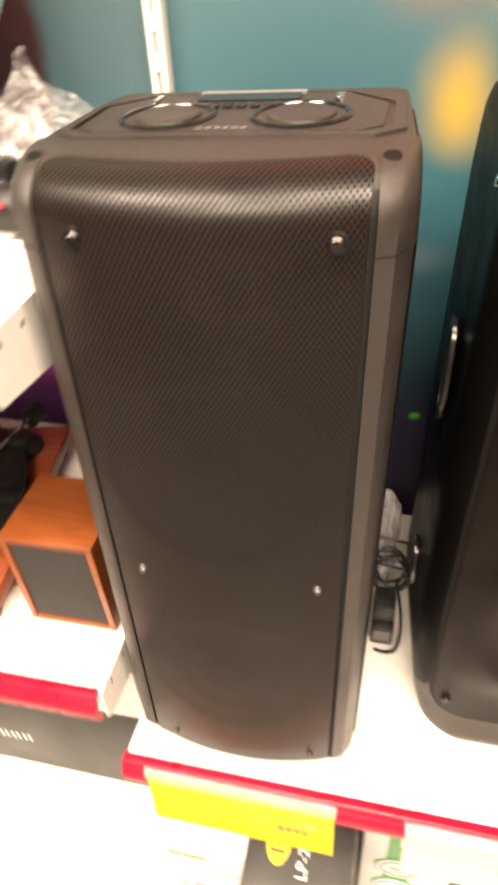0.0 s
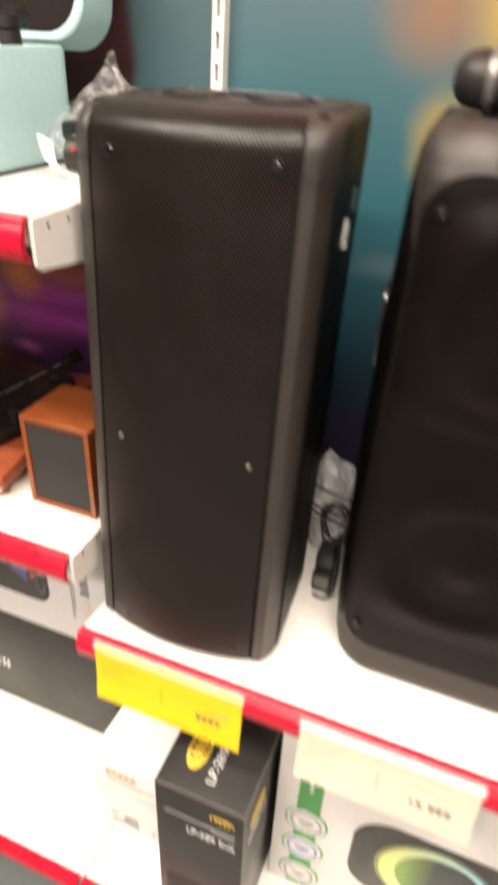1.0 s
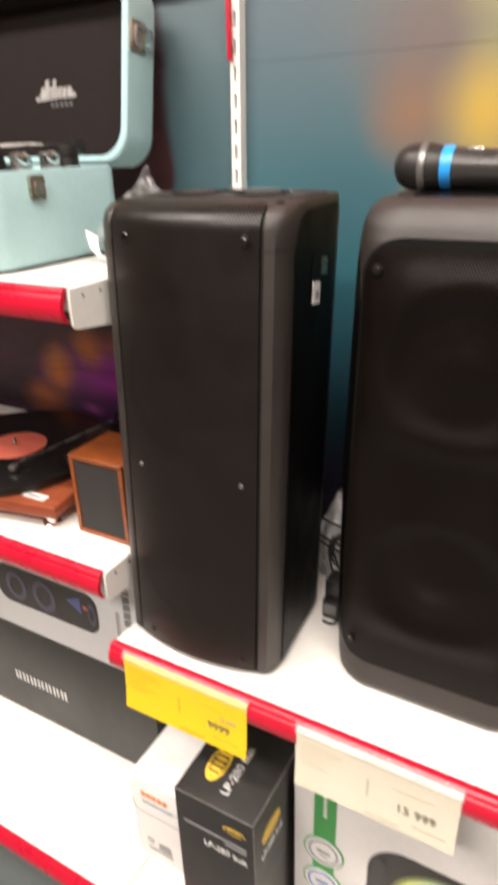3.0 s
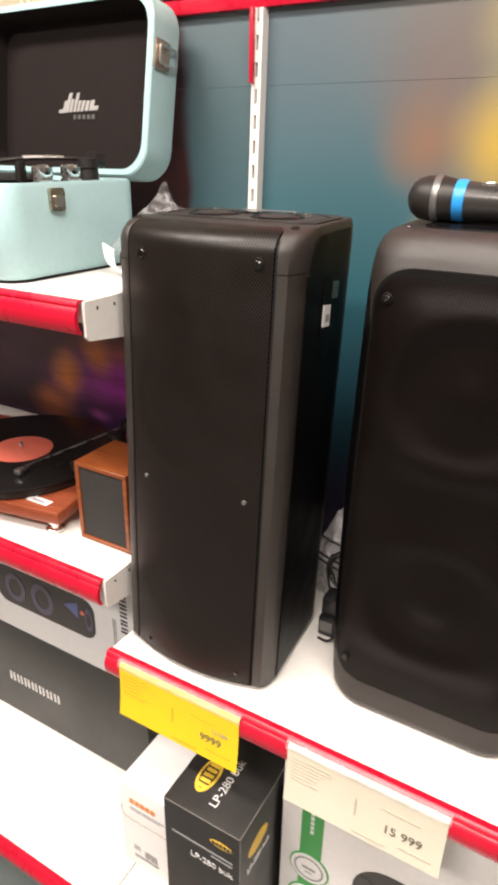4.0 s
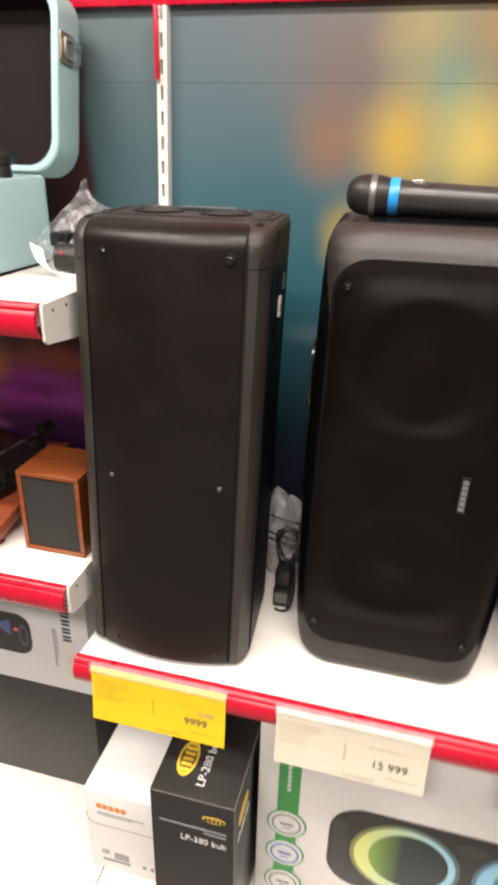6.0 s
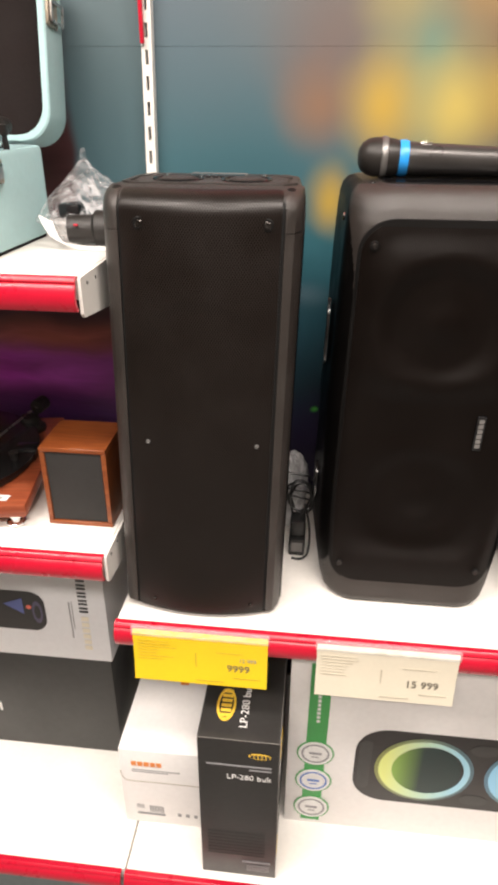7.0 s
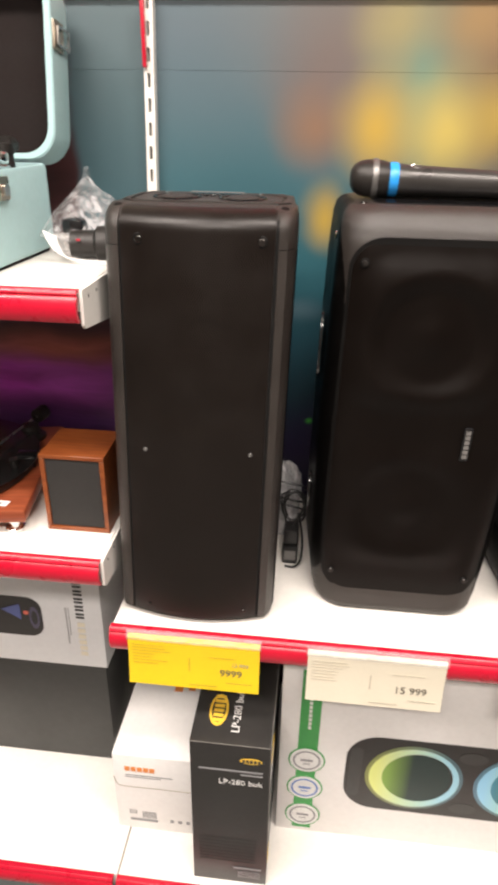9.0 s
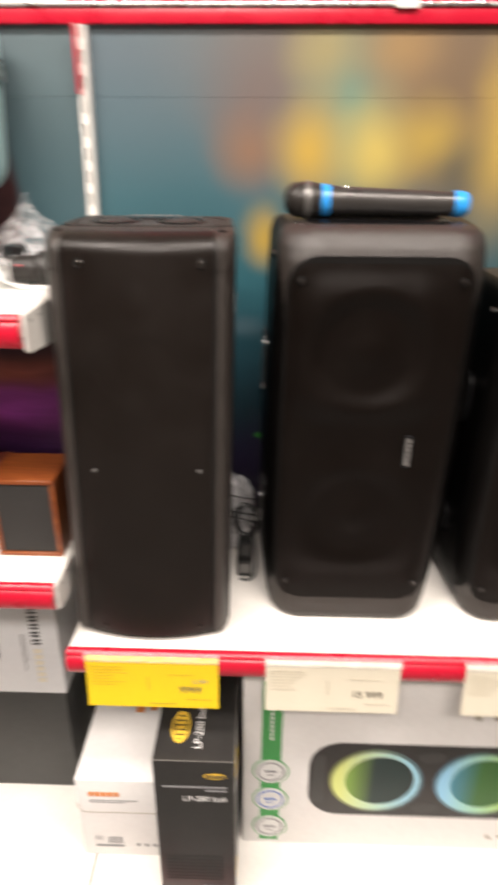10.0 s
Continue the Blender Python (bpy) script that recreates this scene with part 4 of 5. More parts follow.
# ---- microphone lying on the wide loudspeaker ----
def microphone():
    a, b = Vector((0.287, 0.187, 1.3735)), Vector((0.516, 0.187, 1.3690))
    ax = (b - a).normalized()
    t = thing("microphone", (0.39, 0.187, 1.3515), "black handheld microphone with blue rings lying on a loudspeaker", "microphone")
    L = (b - a).length
    part("barrel", lathe([(0, 0.05), (0.01763, 0.05), (0.01849, 0.056), (0.01720, 0.075), (0.01591, 0.14), (0.01479, 0.20), (0.01479, L - 0.018), (0, L - 0.018)], a, ax, 32), M_barrel, t)
    part("head", lathe([(0.0, 0.0), (0.00860, 0.0008), (0.01505, 0.0045), (0.01935, 0.011), (0.02133, 0.019), (0.02150, 0.026), (0.0, 0.026)], a, ax, 32), M_mesh, t)
    part("collar", lathe([(0.0, 0.0262), (0.02219, 0.0262), (0.02288, 0.0275), (0.02288, 0.0315), (0.02219, 0.033), (0, 0.033)], a, ax, 32), M_collar, t)
    part("lower_head", lathe([(0.0, 0.0332), (0.02133, 0.0332), (0.02047, 0.041), (0.01875, 0.0465), (0, 0.0465)], a, ax, 32), M_mesh, t)
    part("blue_ring", lathe([(0, 0.0466), (0.01909, 0.0466), (0.01944, 0.049), (0.01944, 0.0545), (0.01858, 0.057), (0, 0.057)], a, ax, 32), M_blue, t, "bright blue plastic ring")
    part("blue_cap", lathe([(0, L - 0.0178), (0.01548, L - 0.0178), (0.01582, L - 0.012), (0.01531, L - 0.003), (0.01290, L), (0, L)], a, ax, 32), M_blue, t, "bright blue end cap")
    sw = a + ax * 0.075 + Vector((0, -0.004, 0.0168))
    part("switch", rbox(sw.x - 0.006, sw.x + 0.008, sw.y - 0.003, sw.y + 0.003, sw.z - 0.002, sw.z + 0.0012, 0.0006), M_chrome, t)


microphone()


# ---- power adapter, its cable and the plastic bag between the loudspeakers ----
def adapter():
    t = thing("power_adapter", (0.239, 0.193, 0.803), "black power adapter with a coiled cable on the shelf", "power adapter")
    part("brick", rbox(0.227, 0.251, 0.170, 0.218, 0.803, 0.834, 0.003), M_rubber, t)
    part("rating_label", prism([(0.230, 0.811), (0.248, 0.811), (0.248, 0.828), (0.230, 0.828)], 0.0006, front(0.1702)), M_dimmer, t, "grey rating label")
    part("plug", rbox(0.2275, 0.2505, 0.176, 0.206, 0.8342, 0.862, 0.004), M_rubber, t)
    rng = random.Random(3)
    pts = [(0.240, 0.190, 0.86)]
    for k in range(26):
        a = k * 0.9
        pts.append((0.241 + 0.017 * math.cos(a) + rng.uniform(-0.004, 0.004), 0.205 + 0.010 * math.sin(a * 0.7), 0.888 + 0.026 * math.sin(a) + rng.uniform(-0.006, 0.006)))
    part("cable", tube(spline(pts, 6), 0.0017, 6), M_rubber, t, "thin coiled black cable")
    part("cable", tube(spline([(0.249, 0.20, 0.88), (0.257, 0.175, 0.85), (0.256, 0.160, 0.82), (0.246, 0.160, 0.806), (0.232, 0.162, 0.805)], 8), 0.0020, 6), M_rubber, t)
    for z0, z1, y in ((0.925, 0.917, 0.222), (0.898, 0.889, 0.219), (0.886, 0.875, 0.221)):
        part("cable", tube(spline([(0.190, y + 0.006, z0 + 0.004), (0.210, y, z0), (0.235, y - 0.002, (z0 + z1) / 2), (0.254, y, z1), (0.257, y + 0.010, z1 - 0.012)], 8), 0.0017, 6), M_rubber, t)


adapter()


def crumple(center, size, seed, peak=0.0, sub=4):
    """A crumpled, pinched bag skin."""
    bm = bmesh.new()
    bmesh.ops.create_icosphere(bm, subdivisions=sub, radius=1)
    off = Vector((seed * 3.1, seed * 1.7, seed))
    for v in bm.verts:
        p = v.co.copy()
        k = 1 + 0.22 * noise.noise(p * 1.6 + off) + 0.10 * abs(noise.noise(p * 3.5 + off)) + 0.035 * abs(noise.noise(p * 8.0 + off))
        p = p * k
        if p.z > 0 and peak:
            p.x *= 1 - 0.82 * min(p.z, 1.0) ** 1.1
            p.y *= 1 - 0.7 * min(p.z, 1.0) ** 1.1
            p.z *= 1 + peak
        p.z = max(p.z, -0.55)
        v.co = Vector(center) + Vector((p.x * size[0], p.y * size[1], p.z * size[2]))
    return bm


adapter_bag = part("plastic_bag", crumple((0.213, 0.286, 0.8355 + 0.028), (0.037, 0.046, 0.080), 5, 0.0), M_film2)
low = min(v.co.z for v in adapter_bag.data.vertices)
for v in adapter_bag.data.vertices:
    v.co.z += 0.8035 - low
tagged(adapter_bag, "small crumpled clear plastic bag between the loudspeakers", "plastic bag")

mic_bag = thing("bagged_microphone", (-0.045, 0.19, 1.267), "spare black microphone in a crumpled clear plastic bag on the shelf", "plastic bag")
bag_bm = crumple((-0.060, 0.240, 1.300), (0.066, 0.082, 0.045), 2, 0.55, 5)
lowz = min(v.co.z for v in bag_bm.verts)
for v in bag_bm.verts:
    v.co.z += 1.2675 - lowz
part("bag", bag_bm, M_film, mic_bag, "clear crumpled plastic")
part("microphone_body", lathe([(0, 0), (0.016, 0), (0.017, 0.01), (0.017, 0.03), (0.022, 0.034), (0.022, 0.075), (0, 0.077)], (-0.058, 0.152, 1.2895), (1, 0.15, 0), 20), M_black, mic_bag)
part("microphone_clip", rbox(-0.072, -0.045, 0.158, 0.185, 1.300, 1.318, 0.004), M_gloss, mic_bag)
part("switch_mark", rbox(-0.045, -0.040, 0.1330, 0.1365, 1.2965, 1.2985, 0.0006), M_red, mic_bag, "small red switch mark")
strip = bmesh.new()
pts = spline([(-0.086, 0.152, 1.297), (-0.080, 0.145, 1.288), (-0.070, 0.139, 1.277), (-0.052, 0.135, 1.270), (-0.028, 0.134, 1.2685), (-0.002, 0.138, 1.2685)], 8)
rings = []
for i, p in enumerate(pts):
    wd = 0.013 * (1 - 0.55 * i / len(pts))
    rings.append([p + Vector((-wd * 0.6, -wd * 0.2, wd * 0.6)), p + Vector((wd * 0.6, 0, -wd * 0.1 + 0.0)), p + Vector((wd * 0.6, 0.001, 0.0008)), p + Vector((-wd * 0.6, -wd * 0.2 + 0.001, wd * 0.6 + 0.0008))])
part("paper_slip", loft(rings, bm=strip), M_lite, mic_bag, "curled white paper slip")


# ---- small wooden bookshelf speaker ----
def bookshelf_speaker():
    x0, x1, y0, y1, z0, z1 = -0.105, -0.0145, 0.071, 0.156, 0.905, 1.026
    t = thing("bookshelf_speaker", ((x0 + x1) / 2, 0.11, z0), "small cherry-wood speaker with a black cloth front", "loudspeaker")
    w = 0.0065
    for nm, b in (("top_board", (x0, x1, y0, y1, z1 - w, z1)), ("bottom_board", (x0, x1, y0, y1, z0, z0 + w)), ("side_board", (x0, x0 + w, y0, y1, z0 + w, z1 - w)), ("side_board", (x1 - w, x1, y0, y1, z0 + w, z1 - w)), ("back_board", (x0 + w, x1 - w, y1 - 0.006, y1 - 0.001, z0 + w, z1 - w))):
        part(nm, rbox(*b, 0.0007, 1), M_wood, t)
    part("cloth_front", rbox(x0 + w + 0.0003, x1 - w - 0.0003, y0 + 0.002, y0 + 0.010, z0 + w + 0.0003, z1 - w - 0.0003, 0.001, 1), M_cloth, t, "black cloth grille")


bookshelf_speaker()


# ---- wooden turntable with a record ----
def turntable():
    t = thing("turntable", (-0.127, 0.052, 0.905), "cherry-wood turntable with a black record playing surface", "turntable")
    part("plinth", rbox(-0.520, -0.127, 0.052, 0.330, 0.926, 0.9455, 0.0025), M_wood2, t)
    part("label_sticker", prism([(-0.195, 0.070), (-0.155, 0.064), (-0.152, 0.077), (-0.192, 0.084)], 0.0008, on_top(0.9458)), M_lite, t, "white sticker")
    part("sticker_mark", prism([(-0.186, 0.0715), (-0.163, 0.0685), (-0.161, 0.073), (-0.184, 0.0765)], 0.0004, on_top(0.9467)), M_mid, t)
    for x in (-0.492, -0.148):
        for y in (0.070, 0.312):
            part("foot", lathe([(0, 0), (0.0115, 0), (0.0135, 0.002), (0.0135, 0.005), (0.011, 0.007), (0.0066, 0.009), (0.0066, 0.0125), (0.0098, 0.0145), (0.0098, 0.021), (0, 0.021)], (x, y, 0.905), (0, 0, 1), 24), M_chrome, t, "chrome levelling foot")
    part("platter", lathe([(0, 0), (0.143, 0), (0.146, 0.003), (0.146, 0.013), (0, 0.0145)], (RX, RY, 0.9465), (0, 0, 1), 64), M_black, t)
    rec = part("record", lathe([(0.0, 0.0)] + [(0.151, 0.0), (0.151, 0.0016)] + [(0.149 - 0.0945 * k / 36, 0.0016 + 0.00022 * (k % 2)) for k in range(37)] + [(0.0505, 0.0012), (0.0, 0.0012)], (RX, RY, 0.9612), (0, 0, 1), 72), M_vinyl, t, "glossy black vinyl record")
    part("record_label", lathe([(0, 0), (0.050, 0), (0.050, 0.0006), (0, 0.0006)], (RX, RY, 0.9625), (0, 0, 1), 48), M_label, rec, "salmon red paper label")
    part("spindle", lathe([(0, 0), (0.0033, 0), (0.0033, 0.010), (0.002, 0.0125), (0, 0.013)], (RX, RY, 0.9625), (0, 0, 1), 16), M_chrome, t)
    # tonearm with its pivot at the back corner and a lever block in front
    pv = Vector((-0.172, 0.285, 0.9455))
    part("arm_base", lathe([(0, 0), (0.024, 0), (0.024, 0.006), (0.016, 0.009), (0.014, 0.024), (0, 0.026)], pv, (0, 0, 1), 24), M_black, t)
    part("arm_tube", tube(spline([pv + Vector((0.012, 0.030, 0.031)), pv + Vector((0, 0, 0.030)), pv + Vector((-0.03, -0.09, 0.028)), pv + Vector((-0.055, -0.165, 0.0265))], 6), 0.0017, 10), M_steel, t, "thin steel tonearm")
    part("counterweight", lathe([(0, 0), (0.012, 0), (0.012, 0.022), (0, 0.022)], pv + Vector((0.008, 0.018, 0.031)), (0.4, 1, 0.05), 20), M_black, t)
    part("head_shell", rbox(pv.x - 0.063, pv.x - 0.051, pv.y - 0.188, pv.y - 0.162, 0.9655, 0.9735, 0.002), M_steel, t)
    part("arm_rest", lathe([(0, 0), (0.010, 0), (0.010, 0.007), (0.005, 0.009), (0.005, 0.024), (0.007, 0.030), (0, 0.031)], (-0.163, 0.150, 0.9455), (0, 0, 1), 16), M_black, t)
    part("arm_lift", rbox(-0.170, -0.140, 0.176, 0.200, 0.9455, 0.966, 0.002), M_gloss, t)
    part("speed_switch", rbox(-0.160, -0.145, 0.210, 0.228, 0.9455, 0.9535, 0.0015), M_gloss, t)
    part("cable", tube(spline([(-0.15, 0.331, 0.936), (-0.13, 0.368, 0.915), (-0.08, 0.330, 0.908), (-0.05, 0.290, 0.915), (-0.02, 0.310, 0.908)], 8), 0.0022, 6), M_rubber, t)
    return t


RX, RY = -0.2885, 0.183
turntable().rotation_euler.z = radians(9.6)


# ---- mint suitcase player, open ----
def suitcase():
    th = radians(1.8)
    base = Vector((-0.1185, 0.021, 1.267))
    u, d = Vector((math.cos(th), -math.sin(th), 0)), Vector((math.sin(th), math.cos(th), 0))
    W, D, H = 0.345, 0.2315, 0.1105
    t = thing("suitcase_record_player", tuple(base - u * (W / 2) + d * (D / 2)), "open mint-green suitcase record player with dark lining", "record player")

    def at(a, b, c):
        """a: along the width from the right end, b: towards the wall, c: up."""
        return base - u * a + d * b + Vector((0, 0, c))

    def case_ring(c, ins, r=0.032, yb=0.0):
        return [at(p, q, c) for p, q in round_rect(ins, W - ins, ins, D - ins, r - ins * 0.5, 7)]

    part("base_case", loft([case_ring(0.004, 0.005), case_ring(0.006, 0.002), case_ring(0.010, 0.0), case_ring(H - 0.004, 0.0), case_ring(H, 0.002), case_ring(H, 0.007), case_ring(H - 0.012, 0.009)]), M_mint, t, "mint leatherette case")
    part("base_edge", loft([case_ring(0.0, 0.006), case_ring(0.0042, 0.006)]), M_lining, t)
    part("deck", loft([case_ring(H - 0.0115, 0.0095), case_ring(H - 0.006, 0.0095)]), M_black, t, "black player deck")
    part("platter", lathe([(0, 0), (0.098, 0), (0.100, 0.004), (0.096, 0.008), (0, 0.009)], at(0.21, 0.125, H - 0.006), (0, 0, 1), 40), M_rubber, t)
    part("spindle", lathe([(0, 0), (0.004, 0), (0.004, 0.014), (0, 0.016)], at(0.21, 0.125, H + 0.003), (0, 0, 1), 12), M_chrome, t)
    for b in (0.085, 0.131):
        kb = part("knob", lathe([(0, 0), (0.0122, 0), (0.0128, 0.002), (0.0128, 0.008), (0.0108, 0.0095), (0.0124, 0.0115), (0.0124, 0.0215), (0.0105, 0.0235), (0, 0.0235)], at(0.026, b, H - 0.006), (0, 0, 1), 14), M_chrome, t, "chrome knob")
        part("knob_cap", lathe([(0, 0), (0.0065, 0), (0.0065, 0.0008), (0, 0.0008)], at(0.026, b, H + 0.0176), (0, 0, 1), 14), M_steel, kb)
    arm = part("tonearm", tube(spline([at(0.044, 0.180, H + 0.024), at(0.056, 0.150, H + 0.025), at(0.082, 0.100, H + 0.024), at(0.106, 0.052, H + 0.018)], 6), 0.0026, 8), M_black, t, "black tonearm")
    part("arm_sleeve", tube(spline([at(0.056, 0.150, H + 0.0258), at(0.070, 0.124, H + 0.0258), at(0.080, 0.104, H + 0.0252)], 4), 0.0028, 8), M_steel, arm, "pale metal sleeve")
    part("arm_pivot", lathe([(0, 0), (0.014, 0), (0.013, 0.018), (0.015, 0.020), (0.015, 0.031), (0, 0.032)], at(0.044, 0.180, H - 0.006), (0, 0, 1), 18), M_black, t)
    part("counterweight", lathe([(0, 0), (0.011, 0), (0.010, 0.020), (0, 0.020)], at(0.042, 0.183, H + 0.023), d, 16), M_black, t)
    part("arm_rest", rbox(-0.004, 0.004, -0.006, 0.006, 0, 0.028, 0.001), M_black, t).matrix_basis = Matrix.Translation(at(0.082, 0.100, H - 0.006))
    part("head_shell", rbox(-0.006, 0.006, -0.016, 0.016, -0.004, 0.004, 0.0015), M_gloss, t).matrix_basis = Matrix.Translation(at(0.110, 0.046, H + 0.014)) 
    # catch on the right flank of the base
    ct = part("catch", loft([[at(-0.0005 - w, q, c) for q, c in round_rect(0.066, 0.088, H - 0.032, H - 0.006, 0.003)] for w in (0, 0.005)]), M_bronze, t, "worn metal catch")
    part("catch_pin", loft([[at(-0.0055 - w, q, c) for q, c in round_rect(0.071, 0.083, H - 0.027, H - 0.014, 0.003)] for w in (0, 0.003)]), M_steel, ct)
    # lid, standing a little past upright; p across, q up along the lid, w out of its back
    lean = radians(9.9)
    hinge = at(0, D, H + 0.004)
    updir = Vector((0, 0, math.cos(lean))) + d * math.sin(lean)
    back = d * math.cos(lean) - Vector((0, 0, math.sin(lean)))
    LT = 0.058

    def lid(p, q, w):
        return hinge - u * p + updir * q + back * (w + 0.011)

    def lid_ring(w, ins, r=0.040):
        return [lid(p, q, w) for p, q in round_rect(ins, W - ins, ins, D - ins, r - ins * 0.4, 8)]

    lb = part("lid", loft([lid_ring(0.042, 0.012), lid_ring(0.0, 0.009), lid_ring(0.0, 0.002), lid_ring(0.002, 0.0), lid_ring(LT - 0.005, 0.0), lid_ring(LT - 0.001, 0.002), lid_ring(LT, 0.006)]), M_mint, t, "mint leatherette lid, raised")
    # the loft closes the mouth with one face: move it back to become the lined floor
    part("lid_lining", loft([lid_ring(0.0400, 0.0112), lid_ring(0.0412, 0.0112)]), M_lining, t, "dark fabric lining")
    hollow = bmesh.new()
    wall_rings = [lid_ring(0.0012, 0.0096), lid_ring(0.0398, 0.0126)]
    loft(wall_rings, cap=False, bm=hollow)
    part("lining_wall", hollow, M_lining, t)
    # slanted blocks for the script mark and a row of small ones under it
    mk = bmesh.new()
    for a0, wd, h in ((0.0, 0.010, 0.005), (0.008, 0.006, 0.017), (0.014, 0.007, 0.027), (0.022, 0.006, 0.018), (0.030, 0.006, 0.026), (0.038, 0.0055, 0.015), (0.0455, 0.006, 0.015), (0.054, 0.007, 0.014), (0.063, 0.008, 0.014), (0.071, 0.010, 0.006)):
        o = lid(0.2125 - a0, 0.0925 + 0.04 * a0, 0.0398)
        a = [o, o + u * wd, o + u * (wd + 0.3 * h) + updir * h, o + u * (0.3 * h) + updir * h]
        loft([[q - back * w for q in a] for w in (0, 0.0008)], bm=mk)
    sub = bmesh.new()
    for i in range(5):
        o = lid(0.181 - i * 0.0095, 0.0835, 0.0398)
        loft([[q - back * w for q in (o, o + u * 0.006, o + u * 0.006 + updir * 0.006, o + updir * 0.006)] for w in (0, 0.0008)], bm=sub)
    part("lid_print", sub, M_dim, t)
    part("lid_mark", mk, M_silver, t, "pale script mark")
    # latch plates on both lid flanks
    for p, s in ((0.0, 1), (W, -1)):
        lt = part("latch_plate", loft([[lid(p, q, w) + u * s * e for w, q in round_rect(0.004, 0.034, 0.137, 0.173, 0.003)] for e in (0, 0.003)]), M_bronze, t, "metal latch plate")
        part("latch_loop", frame_ring(round_rect(0.010, 0.048, 0.142, 0.168, 0.004), round_rect(0.014, 0.044, 0.146, 0.164, 0.003), 0.002, lambda a, b, w: lid(p, b, a) + u * s * (0.004 + w)), M_steel, lt)
    return t


suitcase()


# ---- boxed goods on the base shelves ----
def carton(name, x0, x1, y0, y1, z0, z1, material, label, r=0.0012):
    t = thing(name, ((x0 + x1) / 2, (y0 + y1) / 2, z0), label, "box")
    part("carton", rbox(x0, x1, y0, y1, z0, z1, r), material, t)
    return t


def dark_box():
    t = carton("cardboard_box", -0.640, -0.075, 0.150, 0.370, 0.32, 0.558, M_darkcard, "charcoal printed carton lying on the base shelf")
    part("brand_mark", bars(stroke_bars(-0.437, 0.408, 0.145, 0.022, 7), front(0.1497)), M_lite, t, "white word mark")


def white_box():
    t = carton("cardboard_box", -0.520, -0.072, 0.150, 0.370, 0.5585, 0.80, M_greycard, "white carton with a printed portable speaker on a darker box")
    f = front(0.1497)
    pic = part("speaker_picture", prism(round_rect(-0.425, -0.178, 0.620, 0.705, 0.026), 0.0006, f), M_blackcard, t, "picture of a dark portable speaker")
    for x, r in ((-0.375, 0.026), (-0.305, 0.028), (-0.192, 0.020)):
        part("picture_ring", frame_ring(oval(x, 0.662, r * (0.45 if x > -0.2 else 1), r * 1.2), oval(x, 0.662, r * 0.62 * (0.45 if x > -0.2 else 1), r * 0.75), 0.0005, front(0.149)), M_violet, pic)
    part("picture_light", prism([(-0.250, 0.676), (-0.216, 0.690), (-0.216, 0.656)], 0.0005, front(0.149)), M_indigo, pic)
    part("picture_dot", prism(oval(-0.206, 0.672, 0.005, 0.0042, 12), 0.0005, front(0.149)), M_label, pic)
    part("brand_mark", bars([(-0.118, -0.103, 0.668 + (i + a) * 0.0165, 0.668 + (i + a + 0.24) * 0.0165) for i in range(7) for a in (0.04, 0.48)], f), M_ink, t, "dark word mark")
    part("model_mark", bars([(-0.117, -0.104, 0.585 + i * 0.013, 0.585 + i * 0.013 + 0.009) for i in range(6)], f), M_cream, t)
    part("small_print", bars([(-0.136, -0.134, 0.610, 0.690), (-0.131, -0.1298, 0.630, 0.690)], f), M_mid, t)


def pale_box():
    t = carton("cardboard_box", -0.030, 0.1125, 0.022, 0.250, 0.32, 0.507, M_paper, "white carton with an orange mark and barcode on the base shelf", 0.0018)
    f = front(0.0217)
    part("brand_mark", bars(word_bars(-0.010, 0.470, 0.052, 0.010, 5, 0.2), f), M_orange, t, "orange word mark")
    part("small_print", bars([(-0.010, 0.070, 0.4595, 0.4610), (-0.010, 0.050, 0.4550, 0.4562)] + [(-0.008 + 0.0035 * i, -0.0065 + 0.0035 * i, 0.360, 0.370) for i in range(4)] + [(0.014 + 0.0028 * i, 0.0155 + 0.0028 * i, 0.352, 0.368) for i in range(9)] + [(-0.008, 0.040, 0.343, 0.348), (0.062, 0.068, 0.346, 0.353), (0.076, 0.082, 0.346, 0.353), (0.090, 0.096, 0.346, 0.353)], f), M_mid, t)
    part("flap_line", tube(spline([(-0.030, 0.0222, 0.452), (-0.026, 0.0218, 0.436), (-0.014, 0.0218, 0.430), (0.04, 0.0218, 0.4305), (0.111, 0.0218, 0.4305)], 8), 0.0007, 6), M_greyink, t)
    part("top_mark", bars([(0.045, 0.060, 0.160, 0.172), (0.070, 0.082, 0.165, 0.177)], on_top(0.5072)), M_orange, t)


